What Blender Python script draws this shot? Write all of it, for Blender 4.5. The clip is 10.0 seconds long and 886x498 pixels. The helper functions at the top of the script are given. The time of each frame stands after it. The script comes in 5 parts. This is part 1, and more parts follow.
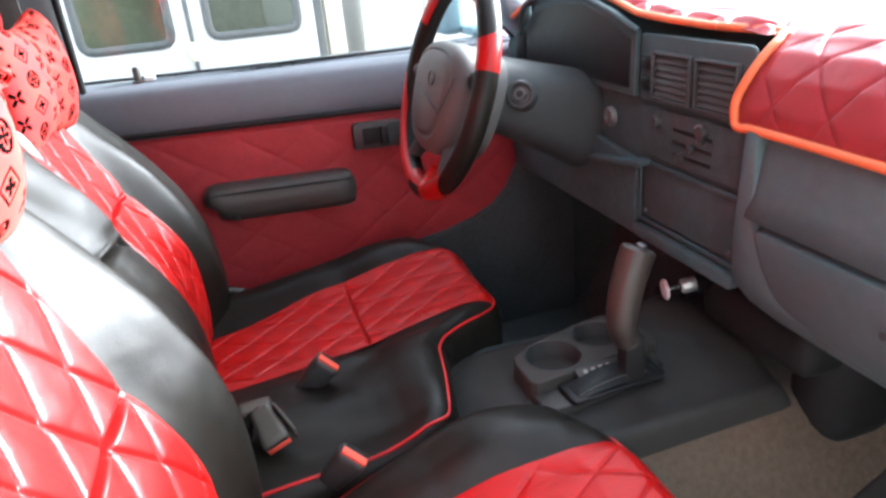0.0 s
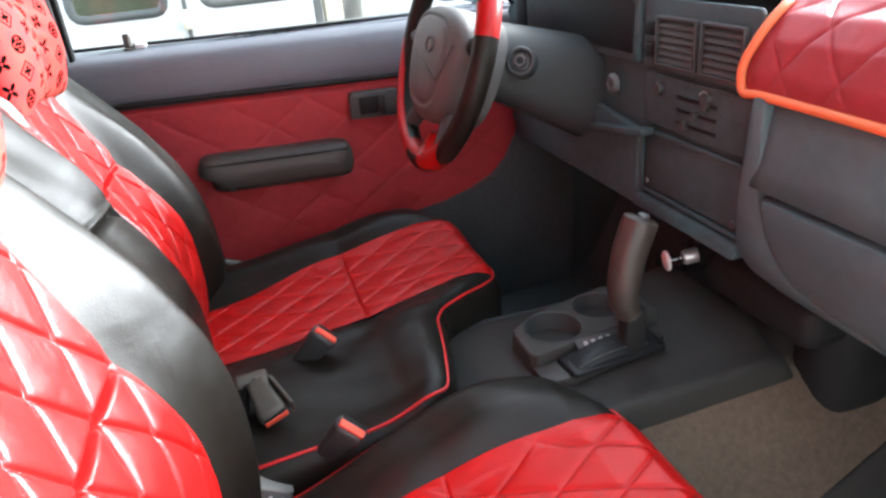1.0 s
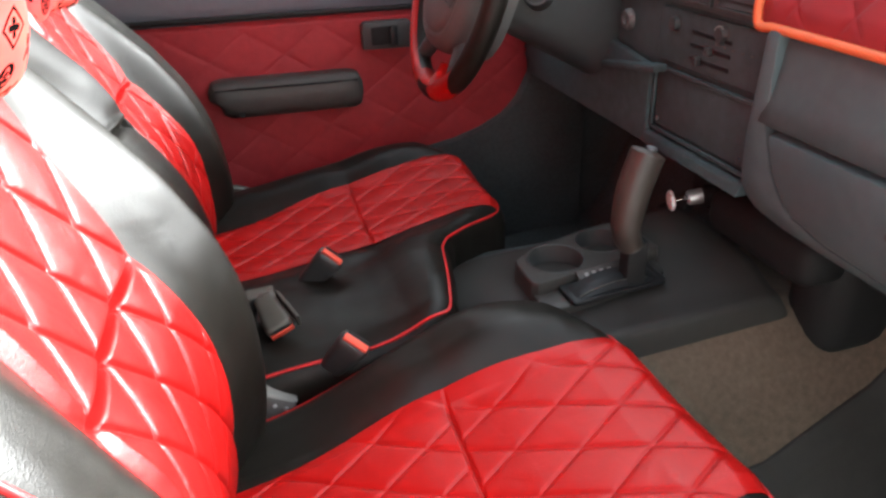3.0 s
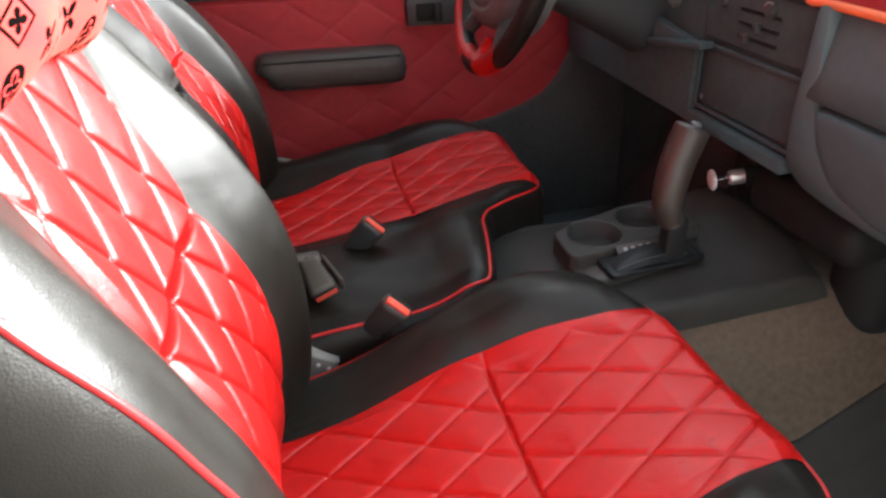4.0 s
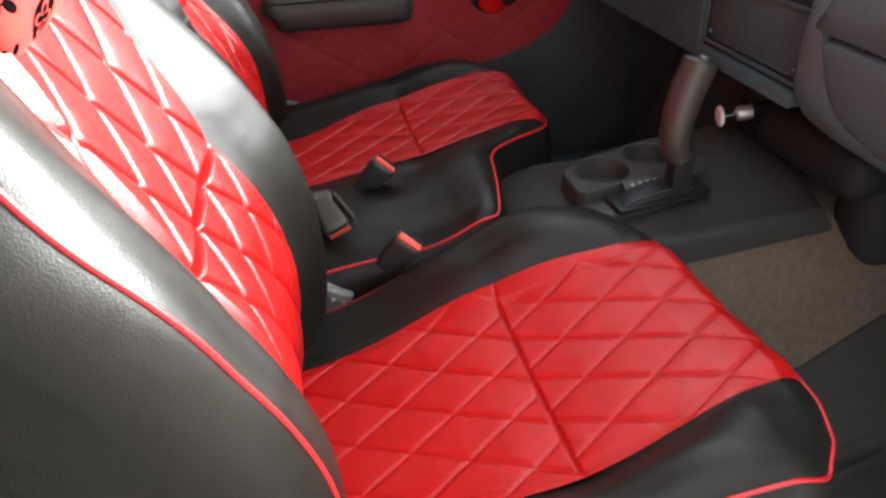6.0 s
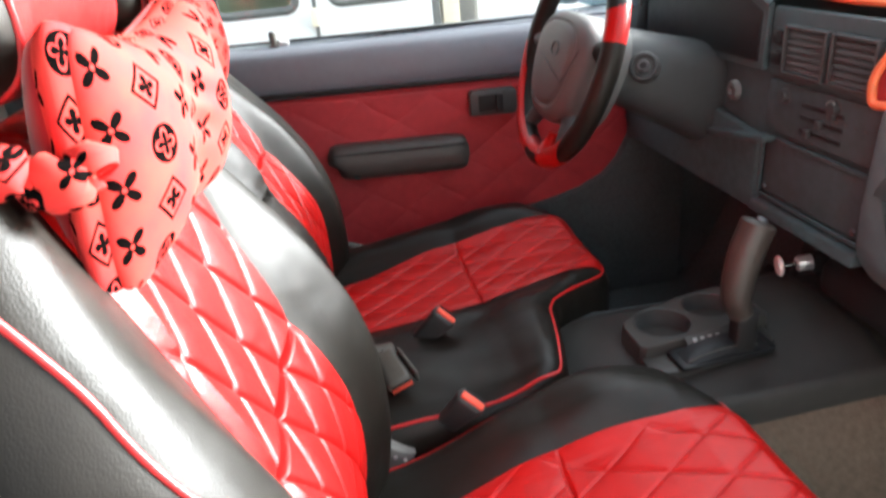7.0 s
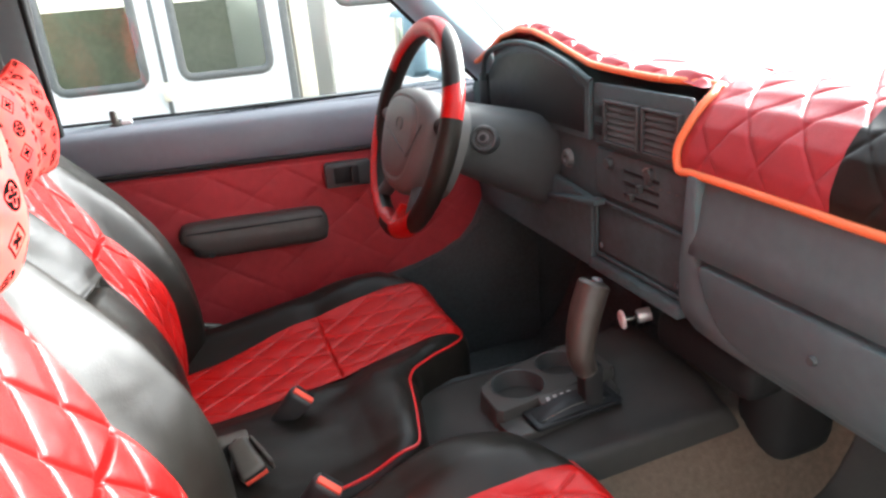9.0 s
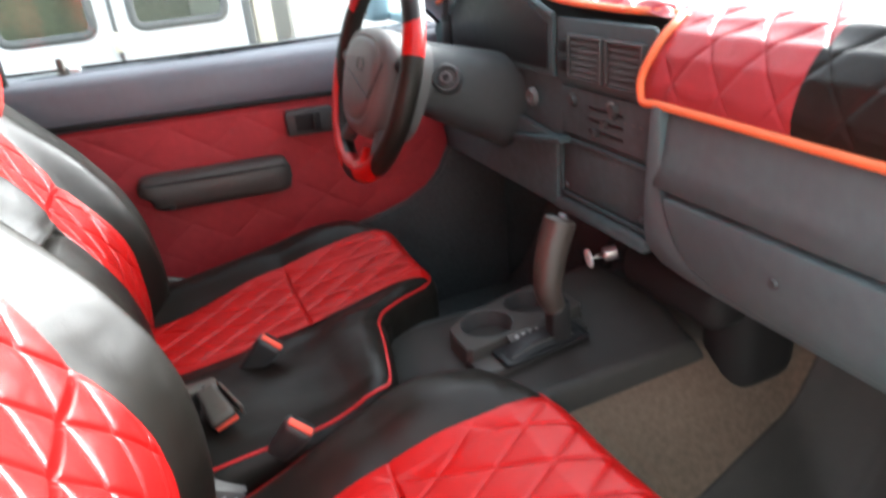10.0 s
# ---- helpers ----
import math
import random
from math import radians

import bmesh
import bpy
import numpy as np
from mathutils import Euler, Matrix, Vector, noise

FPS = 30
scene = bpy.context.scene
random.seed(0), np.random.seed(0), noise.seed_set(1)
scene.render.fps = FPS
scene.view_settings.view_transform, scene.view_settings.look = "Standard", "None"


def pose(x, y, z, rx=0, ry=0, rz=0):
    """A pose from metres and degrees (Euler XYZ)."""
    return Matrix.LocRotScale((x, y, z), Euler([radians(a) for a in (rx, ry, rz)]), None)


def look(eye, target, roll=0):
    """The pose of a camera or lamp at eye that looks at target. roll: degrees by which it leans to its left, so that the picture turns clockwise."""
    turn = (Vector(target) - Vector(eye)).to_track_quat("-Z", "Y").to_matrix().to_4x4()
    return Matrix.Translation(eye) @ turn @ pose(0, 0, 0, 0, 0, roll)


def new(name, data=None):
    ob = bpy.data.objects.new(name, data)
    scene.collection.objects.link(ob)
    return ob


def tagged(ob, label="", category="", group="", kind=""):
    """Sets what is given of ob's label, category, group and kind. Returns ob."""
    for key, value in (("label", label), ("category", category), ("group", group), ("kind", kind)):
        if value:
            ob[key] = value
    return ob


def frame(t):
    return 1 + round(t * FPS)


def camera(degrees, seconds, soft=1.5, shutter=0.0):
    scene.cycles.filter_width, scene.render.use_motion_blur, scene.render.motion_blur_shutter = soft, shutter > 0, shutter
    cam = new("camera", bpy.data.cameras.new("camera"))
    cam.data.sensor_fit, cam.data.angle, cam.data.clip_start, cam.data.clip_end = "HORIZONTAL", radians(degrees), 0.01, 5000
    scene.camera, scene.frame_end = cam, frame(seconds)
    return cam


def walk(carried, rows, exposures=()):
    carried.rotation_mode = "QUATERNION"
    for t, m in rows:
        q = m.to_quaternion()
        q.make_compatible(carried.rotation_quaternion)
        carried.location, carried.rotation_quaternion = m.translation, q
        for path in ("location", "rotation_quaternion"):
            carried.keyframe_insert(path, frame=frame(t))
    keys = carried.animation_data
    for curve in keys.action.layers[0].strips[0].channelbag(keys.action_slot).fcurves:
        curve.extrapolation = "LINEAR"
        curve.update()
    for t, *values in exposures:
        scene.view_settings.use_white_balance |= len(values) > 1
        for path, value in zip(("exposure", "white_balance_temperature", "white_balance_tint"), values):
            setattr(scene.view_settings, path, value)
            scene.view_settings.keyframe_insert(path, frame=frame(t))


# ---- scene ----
cam = camera(65.8, 10.0, soft=2.5, shutter=0.5)
PATH = [
    (0, (0.113, -0.476, 1.427), (0.61, 1.297, 0.646), -5.4),
    (0.5, (0.11, -0.467, 1.416), (0.579, 1.281, 0.565), -5.3),
    (1, (0.117, -0.462, 1.416), (0.602, 1.281, 0.565), -5.5),
    (1.5, (0.117, -0.46, 1.412), (0.598, 1.27, 0.533), -5.2),
    (2, (0.118, -0.458, 1.406), (0.594, 1.256, 0.49), -5.1),
    (2.2, (0.115, -0.464, 1.403), (0.606, 1.242, 0.482), -4.8),
    (3.3, (0.096, -0.497, 1.383), (0.527, 1.189, 0.398), -2.6),
    (3.5, (0.092, -0.503, 1.38), (0.506, 1.185, 0.391), -2.4),
    (4, (0.077, -0.512, 1.377), (0.44, 1.182, 0.378), -3.1),
    (4.5, (0.071, -0.525, 1.373), (0.388, 1.161, 0.345), -4.1),
    (5, (0.073, -0.543, 1.361), (0.381, 1.114, 0.284), -4.2),
    (5.2, (0.071, -0.541, 1.364), (0.382, 1.102, 0.267), -4.1),
    (6.3, (0.059, -0.532, 1.379), (0.379, 1.091, 0.254), -4.2),
    (6.5, (0.053, -0.525, 1.387), (0.332, 1.143, 0.321), -4.4),
    (6.8, (0.052, -0.520, 1.421), (0.296, 1.238, 0.510), -5.4),
    (7, (0.051, -0.517, 1.444), (0.294, 1.281, 0.602), -5.7),
    (7.2, (0.051, -0.519, 1.447), (0.305, 1.304, 0.666), -5.6),
    (7.5, (0.052, -0.523, 1.452), (0.318, 1.305, 0.687), -5.3),
    (8, (0.077, -0.521, 1.453), (0.521, 1.287, 0.722), -3.8),
    (8.5, (0.101, -0.524, 1.458), (0.701, 1.245, 0.742), -4.3),
    (9, (0.103, -0.526, 1.459), (0.697, 1.247, 0.75), -5.0),
    (9.5, (0.107, -0.529, 1.458), (0.688, 1.248, 0.748), -5.5),
    (10, (0.105, -0.528, 1.431), (0.755, 1.172, 0.602), -5.7),
]
walk(cam, [(t, look(eye, target, roll)) for t, eye, target, roll in PATH], [(0.0, 3.86, 6000, 10), (1.5, 3.80, 6250, 10), (2.2, 3.76, 6350, 10), (3.6, 3.62, 6500, 10), (5.0, 3.52, 6500, 10), (6.6, 3.6, 6450, 10), (7.5, 3.82, 6450, 10), (9.5, 3.82, 6400, 10), (10.0, 3.92, 6350, 10)])

# ---- world and light ----
world = bpy.data.worlds.new("sky")
scene.world = world
world.use_nodes = True
wn = world.node_tree.nodes
sky = wn.new("ShaderNodeTexSky")
sky.sky_type = "NISHITA"
sky.sun_disc = False
SUN_EL, SUN_AZ = 19.0, 66.0
sky.sun_elevation = radians(SUN_EL)
sky.sun_rotation = radians(SUN_AZ)
sky.dust_density = 3.0
sky.air_density = 1.0
wn["Background"].inputs["Strength"].default_value = 0.15
haze = wn.new("ShaderNodeHueSaturation")
haze.inputs["Saturation"].default_value = 0.35
world.node_tree.links.new(sky.outputs[0], haze.inputs["Color"])
world.node_tree.links.new(haze.outputs[0], wn["Background"].inputs["Color"])
sun = new("sun", bpy.data.lights.new("sun", "SUN"))
sun.data.energy = 2.3
sun.data.angle = radians(26)
sun.data.color = (0.90, 0.955, 1.0)
_az, _el = radians(SUN_AZ), radians(SUN_EL)
sun.matrix_world = look((math.sin(_az) * math.cos(_el) * 20, math.cos(_az) * math.cos(_el) * 20, math.sin(_el) * 20), (0, 0, 0))


# ---- materials ----
def material(name, color, rough=0.5, metal=0.0, var=0.12, scale=6.0, bump=0.0, bump_scale=400.0, sheen=0.0, spec=0.5, coat=0.0, voronoi=False, fine=60.0, crease=0.0):
    m = bpy.data.materials.new(name)
    m.use_nodes = True
    n, l = m.node_tree.nodes, m.node_tree.links
    b = n["Principled BSDF"]
    tc = n.new("ShaderNodeTexCoord")
    big = n.new("ShaderNodeTexNoise")
    big.inputs["Scale"].default_value = scale
    big.inputs["Detail"].default_value = 5.0
    l.new(tc.outputs["Object"], big.inputs["Vector"])
    small = n.new("ShaderNodeTexNoise")
    small.inputs["Scale"].default_value = fine
    small.inputs["Detail"].default_value = 3.0
    l.new(tc.outputs["Object"], small.inputs["Vector"])
    add = n.new("ShaderNodeMath")
    add.operation = "ADD"
    l.new(big.outputs[0], add.inputs[0])
    l.new(small.outputs[0], add.inputs[1])
    ramp = n.new("ShaderNodeMapRange")
    ramp.inputs["From Min"].default_value = 0.6
    ramp.inputs["From Max"].default_value = 1.4
    ramp.inputs["To Min"].default_value = 1.0 - var
    ramp.inputs["To Max"].default_value = 1.0 + var
    l.new(add.outputs[0], ramp.inputs["Value"])
    hsv = n.new("ShaderNodeHueSaturation")
    hsv.inputs["Color"].default_value = (*color, 1)
    l.new(ramp.outputs[0], hsv.inputs["Value"])
    l.new(hsv.outputs[0], b.inputs["Base Color"])
    rr = n.new("ShaderNodeMapRange")
    rr.inputs["From Min"].default_value = 0.6
    rr.inputs["From Max"].default_value = 1.4
    rr.inputs["To Min"].default_value = max(0.02, rough - 0.06)
    rr.inputs["To Max"].default_value = min(1.0, rough + 0.08)
    l.new(add.outputs[0], rr.inputs["Value"])
    l.new(rr.outputs[0], b.inputs["Roughness"])
    b.inputs["Metallic"].default_value = metal
    b.inputs["Specular IOR Level"].default_value = spec
    b.inputs["Sheen Weight"].default_value = sheen
    b.inputs["Coat Weight"].default_value = coat
    b.inputs["Coat Roughness"].default_value = 0.24
    if bump:
        if voronoi:
            tex = n.new("ShaderNodeTexVoronoi")
            tex.feature = "F1"
        else:
            tex = n.new("ShaderNodeTexNoise")
            tex.inputs["Detail"].default_value = 2.0
        tex.inputs["Scale"].default_value = bump_scale
        l.new(tc.outputs["Object"], tex.inputs["Vector"])
        bp = n.new("ShaderNodeBump")
        bp.inputs["Strength"].default_value = bump
        bp.inputs["Distance"].default_value = 0.001
        l.new(tex.outputs[0], bp.inputs["Height"])
        l.new(bp.outputs[0], b.inputs["Normal"])
        if crease:
            # soft creases of stretched leatherette
            cr = n.new("ShaderNodeTexNoise")
            cr.inputs["Scale"].default_value = 16.0
            cr.inputs["Detail"].default_value = 2.5
            cr.inputs["Distortion"].default_value = 0.8
            l.new(tc.outputs["Object"], cr.inputs["Vector"])
            cb = n.new("ShaderNodeBump")
            cb.inputs["Strength"].default_value = crease
            cb.inputs["Distance"].default_value = 0.012
            l.new(cr.outputs[0], cb.inputs["Height"])
            l.new(cb.outputs[0], bp.inputs["Normal"])
    return m


RED = material("red_leatherette", (0.41, 0.0062, 0.0056), 0.32, coat=0.0, spec=0.32, var=0.08, bump=0.25, bump_scale=900, voronoi=True, crease=0.18)
BLACK = material("black_leatherette", (0.0112, 0.0098, 0.0077), 0.43, coat=0.0, spec=0.26, var=0.2, bump=0.15, bump_scale=680, voronoi=True, crease=0.10)
PIPING = material("red_piping", (0.52, 0.016, 0.018), 0.35, var=0.06)
ORANGE = material("orange_edging", (0.78, 0.17, 0.06), 0.5, var=0.06, bump=0.2)
MATRED = material("red_mat_leatherette", (0.34, 0.036, 0.043), 0.46, spec=0.32, var=0.1, bump=0.2, bump_scale=900, voronoi=True, crease=0.2)
DOORRED = material("red_door_leatherette", (0.36, 0.030, 0.037), 0.5, spec=0.3, var=0.14, bump=0.3, bump_scale=800, voronoi=True, crease=0.2)
DASH = material("black_dash_plastic", (0.060, 0.088, 0.092), 0.72, spec=0.25, var=0.2, bump=0.35, bump_scale=900)
DASHGREY = material("grey_dash_plastic", (0.072, 0.108, 0.112), 0.60, var=0.16, bump=0.35, bump_scale=900)
# black plastic with lens haze put into its raised, cooled base colour
HAZEBLACK = material("hazed_black_plastic", (0.060, 0.083, 0.087), 0.80, spec=0.2, var=0.25, bump=0.35, bump_scale=800)
# lining likewise lightened in colour for the haze over the footwell
FELT = material("hazed_black_felt", (0.054, 0.060, 0.062), 0.95, var=0.3, bump=0.8, bump_scale=500, fine=140, spec=0.1, sheen=0.2)
GLOSS = material("dark_glossy_plastic", (0.012, 0.013, 0.014), 0.42, var=0.1, spec=0.3)
PAD = material("blue_grey_vinyl", (0.128, 0.140, 0.162), 0.5, var=0.08, bump=0.3, bump_scale=800)
CHARCOAL = material("charcoal_plastic", (0.046, 0.049, 0.049), 0.5, var=0.15, bump=0.3, bump_scale=700)
HUB = material("grey_hub_vinyl", (0.098, 0.098, 0.094), 0.5, var=0.08, bump=0.3, bump_scale=900)
GRIP = material("brown_grey_grip", (0.044, 0.035, 0.029), 0.42, var=0.15, bump=0.3, bump_scale=700)
CARPET = material("brown_grey_carpet", (0.112, 0.083, 0.060), 0.95, scale=3.0, var=0.34, bump=0.9, bump_scale=500, sheen=0.2, fine=110, spec=0.1)
TUNNEL = material("worn_tunnel_vinyl", (0.025, 0.0235, 0.0205), 0.66, var=0.35, bump=0.4, bump_scale=600)
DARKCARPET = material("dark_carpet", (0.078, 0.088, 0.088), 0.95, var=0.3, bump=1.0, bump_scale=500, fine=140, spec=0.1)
SATIN = material("satin_metal", (0.72, 0.71, 0.70), 0.38, metal=0.6, var=0.05)
CHROME = material("chrome", (0.75, 0.75, 0.75), 0.15, metal=1.0, var=0.05)
STEEL = material("grey_steel", (0.13, 0.13, 0.135), 0.45, metal=0.6, var=0.15)
STEELPALE = material("pale_zinc", (0.17, 0.165, 0.155), 0.5, metal=0.3, var=0.2)
WHITEPL = material("white_plastic", (0.85, 0.85, 0.84), 0.35, var=0.03)
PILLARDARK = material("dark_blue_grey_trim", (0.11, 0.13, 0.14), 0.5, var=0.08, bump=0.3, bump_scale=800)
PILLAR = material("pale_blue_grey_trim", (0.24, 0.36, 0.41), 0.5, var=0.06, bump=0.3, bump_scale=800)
TAUPE = material("taupe_console_plastic", (0.040, 0.038, 0.034), 0.5, var=0.15, bump=0.3, bump_scale=700)
DIMGREY = material("dim_olive_trim", (0.42, 0.44, 0.37), 0.8, var=0.2)
MATBLACK = material("dusty_black_rubber", (0.024, 0.022, 0.019), 0.7, var=0.35, scale=5, bump=0.5, bump_scale=300)
BUTTON = material("red_button_plastic", (0.80, 0.10, 0.06), 0.6, spec=0.3, var=0.05)
BUCKGREY = material("grey_buckle_plastic", (0.078, 0.071, 0.060), 0.45, var=0.12, bump=0.2)
RUBBER = material("black_rubber", (0.012, 0.012, 0.012), 0.7, var=0.2, spec=0.3)
GREYRUBBER = material("grey_window_rubber", (0.11, 0.115, 0.11), 0.6, var=0.2)
VANWHITE = material("white_van_paint", (0.82, 0.82, 0.80), 0.3, var=0.04, scale=2, coat=0.4)
WALLGREY = material("grey_render", (0.38, 0.34, 0.29), 0.9, var=0.15, scale=1.5, bump=0.4, bump_scale=40)
# darkened so that the unseen wall throws less light into the cab
WALLDARK = material("light_damping_render", (0.27, 0.265, 0.25), 0.9, var=0.2, scale=1.5, bump=0.4, bump_scale=40)
CREAM = material("cream_post_paint", (0.75, 0.68, 0.52), 0.6, var=0.1)
HEADLINER = material("grey_beige_headliner", (0.15, 0.14, 0.125), 0.9, var=0.08, bump=0.5)
BODYDARK = material("dark_body_paint", (0.10, 0.11, 0.13), 0.3, var=0.05, coat=0.4)
GROUND = material("concrete_ground", (0.22, 0.205, 0.18), 0.85, var=0.25, scale=1.2, bump=0.5, bump_scale=60, fine=25)
ARMVINYL = material("dark_taupe_vinyl", (0.050, 0.048, 0.044), 0.5, var=0.15, bump=0.3, bump_scale=700)
MARK = material("pale_print", (0.28, 0.28, 0.27), 0.5, var=0.05)


def glass(name, color=(0.9, 0.95, 0.93), rough=0.0, ior=1.5):
    m = bpy.data.materials.new(name)
    m.use_nodes = True
    n, l = m.node_tree.nodes, m.node_tree.links
    n.remove(n["Principled BSDF"])
    t = n.new("ShaderNodeBsdfTransparent")
    t.inputs[0].default_value = (*color, 1)
    g = n.new("ShaderNodeBsdfGlossy")
    g.inputs["Roughness"].default_value = rough
    mix = n.new("ShaderNodeMixShader")
    fr = n.new("ShaderNodeFresnel")
    fr.inputs[0].default_value = ior
    l.new(fr.outputs[0], mix.inputs[0])
    l.new(t.outputs[0], mix.inputs[1])
    l.new(g.outputs[0], mix.inputs[2])
    l.new(mix.outputs[0], n["Material Output"].inputs[0])
    return m


GLASS = glass("clear_glass")
TINT = glass("dark_van_glass", (0.70, 0.75, 0.70), 0.05, 1.28)


def velvet():
    """Red velvet printed with black flowers, diamonds and discs on a staggered grid, in the mesh's UV (metres)."""
    m = bpy.data.materials.new("printed_red_velvet")
    m.use_nodes = True
    n, l = m.node_tree.nodes, m.node_tree.links
    b = n["Principled BSDF"]

    def mt(op, a, c=None, clamp=False):
        k = n.new("ShaderNodeMath")
        k.operation = op
        k.use_clamp = clamp
        for i, v in enumerate((a, c)):
            if v is None:
                continue
            if isinstance(v, (int, float)):
                k.inputs[i].default_value = v
            else:
                l.new(v, k.inputs[i])
        return k.outputs[0]

    uv = n.new("ShaderNodeUVMap")
    sep = n.new("ShaderNodeSeparateXYZ")
    l.new(uv.outputs[0], sep.inputs[0])
    cell = 0.0335
    gx = mt("DIVIDE", sep.outputs[0], cell)
    gy0 = mt("DIVIDE", sep.outputs[1], cell)
    col = mt("FLOOR", gx)
    gy = mt("ADD", gy0, mt("MULTIPLY", mt("FLOORED_MODULO", col, 2.0), 0.5))
    row = mt("FLOOR", gy)
    px = mt("SUBTRACT", mt("SUBTRACT", gx, col), 0.5)
    py = mt("SUBTRACT", mt("SUBTRACT", gy, row), 0.5)
    kind = mt("FLOORED_MODULO", mt("ADD", mt("MULTIPLY", row, 2.0), col), 4.0)
    px, py = mt("MULTIPLY", px, 1.06), mt("MULTIPLY", py, 1.06)
    r = mt("SQRT", mt("ADD", mt("MULTIPLY", px, px), mt("MULTIPLY", py, py)))
    th = mt("ARCTAN2", py, px)
    c4 = mt("ABSOLUTE", mt("COSINE", mt("MULTIPLY", mt("ADD", th, 0.70), 2.0)))
    petal = mt("ADD", 0.085, mt("MULTIPLY", mt("POWER", c4, 1.6), 0.29))
    flower = mt("MULTIPLY", mt("LESS_THAN", r, petal), mt("GREATER_THAN", r, 0.05))
    big = mt("LESS_THAN", r, 0.37)
    c4s = mt("ABSOLUTE", mt("COSINE", mt("MULTIPLY", th, 2.0)))
    inner = mt("LESS_THAN", mt("ABSOLUTE", mt("SUBTRACT", r, mt("ADD", 0.07, mt("MULTIPLY", c4s, 0.19)))), 0.028)
    disc = mt("SUBTRACT", big, inner, True)
    man = mt("ADD", mt("ABSOLUTE", px), mt("ABSOLUTE", py))
    ring = mt("LESS_THAN", mt("ABSOLUTE", mt("SUBTRACT", man, 0.40)), 0.05)
    core = mt("LESS_THAN", r, mt("ADD", 0.05, mt("MULTIPLY", mt("POWER", c4s, 0.7), 0.17)))
    diamond = mt("MAXIMUM", ring, core)
    is0 = mt("LESS_THAN", kind, 0.5)
    is2 = mt("COMPARE", kind, 2.0)
    n_is2 = is2.node
    n_is2.inputs[2].default_value = 0.3
    is_odd = mt("SUBTRACT", 1.0, mt("ADD", is0, is2), True)
    total = mt("ADD", mt("ADD", mt("MULTIPLY", is0, disc), mt("MULTIPLY", is2, diamond)), mt("MULTIPLY", is_odd, flower), True)
    noise_t = n.new("ShaderNodeTexNoise")
    noise_t.inputs["Scale"].default_value = 35.0
    noise_t.inputs["Detail"].default_value = 4.0
    tc = n.new("ShaderNodeTexCoord")
    l.new(tc.outputs["Object"], noise_t.inputs["Vector"])
    red = n.new("ShaderNodeMixRGB")
    red.inputs[1].default_value = (0.60, 0.016, 0.030, 1)
    red.inputs[2].default_value = (0.76, 0.068, 0.040, 1)
    l.new(noise_t.outputs[0], red.inputs[0])
    mix = n.new("ShaderNodeMixRGB")
    mix.inputs[2].default_value = (0.004, 0.003, 0.003, 1)
    l.new(total, mix.inputs[0])
    l.new(red.outputs[0], mix.inputs[1])
    l.new(mix.outputs[0], b.inputs["Base Color"])
    b.inputs["Roughness"].default_value = 0.8
    l.new(mt("MULTIPLY", mt("SUBTRACT", 1.0, total, True), 0.2), b.inputs["Specular IOR Level"])
    l.new(mt("MULTIPLY", mt("SUBTRACT", 1.0, total, True), 0.07), b.inputs["Sheen Weight"])
    b.inputs["Sheen Roughness"].default_value = 0.4
    b.inputs["Sheen Tint"].default_value = (1, 0.71, 0.47, 1)
    return m


VELVET = velvet()
VELVETPLAIN = material("plain_red_velvet", (0.32, 0.006, 0.012), 0.85, var=0.1, sheen=0.4, spec=0.2)


# ---- mesh helpers ----
def thing(name, label, category, loc=(0, 0, 0), group="", kind=""):
    ob = new(name)
    ob.location = loc
    ob.empty_display_size = 0.05
    return tagged(ob, label, category, group, kind)


def link_mesh(name, verts, faces, mat, parent=None, label="", smooth=True, uvs=None):
    me = bpy.data.meshes.new(name)
    me.from_pydata([tuple(map(float, v)) for v in verts], [], [tuple(map(int, q)) for q in faces])
    if smooth:
        me.polygons.foreach_set("use_smooth", [True] * len(me.polygons))
    if uvs is not None:
        layer = me.uv_layers.new(name="UVMap")
        idx = np.zeros(len(me.loops), dtype=np.int32)
        me.loops.foreach_get("vertex_index", idx)
        layer.data.foreach_set("uv", np.asarray(uvs, float)[idx].ravel())
    me.materials.append(mat)
    me.update()
    ob = new(name, me)
    if parent is not None:
        ob.parent = parent
        ob.matrix_parent_inverse = Matrix.Translation(-parent.matrix_basis.translation) if parent.data is None else Matrix()
    if label:
        ob["label"] = label
    return ob


def box_uv(ob, centre, side=lambda i: False, grow=1.0):
    """Cloth cut into front, side and top panels: each face takes the flat UV (metres) of the panel it belongs to."""
    me = ob.data
    layer = me.uv_layers.new(name="UVMap")
    for f in me.polygons:
        k = 1 if side(f.index) else 0
        for li in f.loop_indices:
            d = me.vertices[me.loops[li].vertex_index].co - centre
            layer.data[li].uv = Vector(((d.y, d.z), (d.x + 0.02, d.z + 0.01))[k]) * grow


def part(name, bm, mat, parent=None, label="", smooth=True):
    verts = [v.co[:] for v in bm.verts]
    bm.verts.index_update()
    faces = [[v.index for v in f.verts] for f in bm.faces]
    bm.free()
    ob = link_mesh(name, verts, faces, mat, parent, label, smooth)
    if smooth:
        ob.data.set_sharp_from_angle(angle=radians(38))
    return ob


def grid_faces(n, m, close_n=False, close_m=False, flip=False):
    out = []
    for i in range(n if close_n else n - 1):
        for j in range(m if close_m else m - 1):
            a, b = i * m + j, i * m + (j + 1) % m
            c, d = ((i + 1) % n) * m + (j + 1) % m, ((i + 1) % n) * m + j
            out.append((a, d, c, b) if flip else (a, b, c, d))
    return out


def sheet(name, P, mat, parent=None, label="", flip=False, uvs=None, close_n=False, close_m=False):
    n, m = P.shape[:2]
    return link_mesh(name, P.reshape(-1, 3), grid_faces(n, m, close_n, close_m, flip), mat, parent, label, True, uvs)


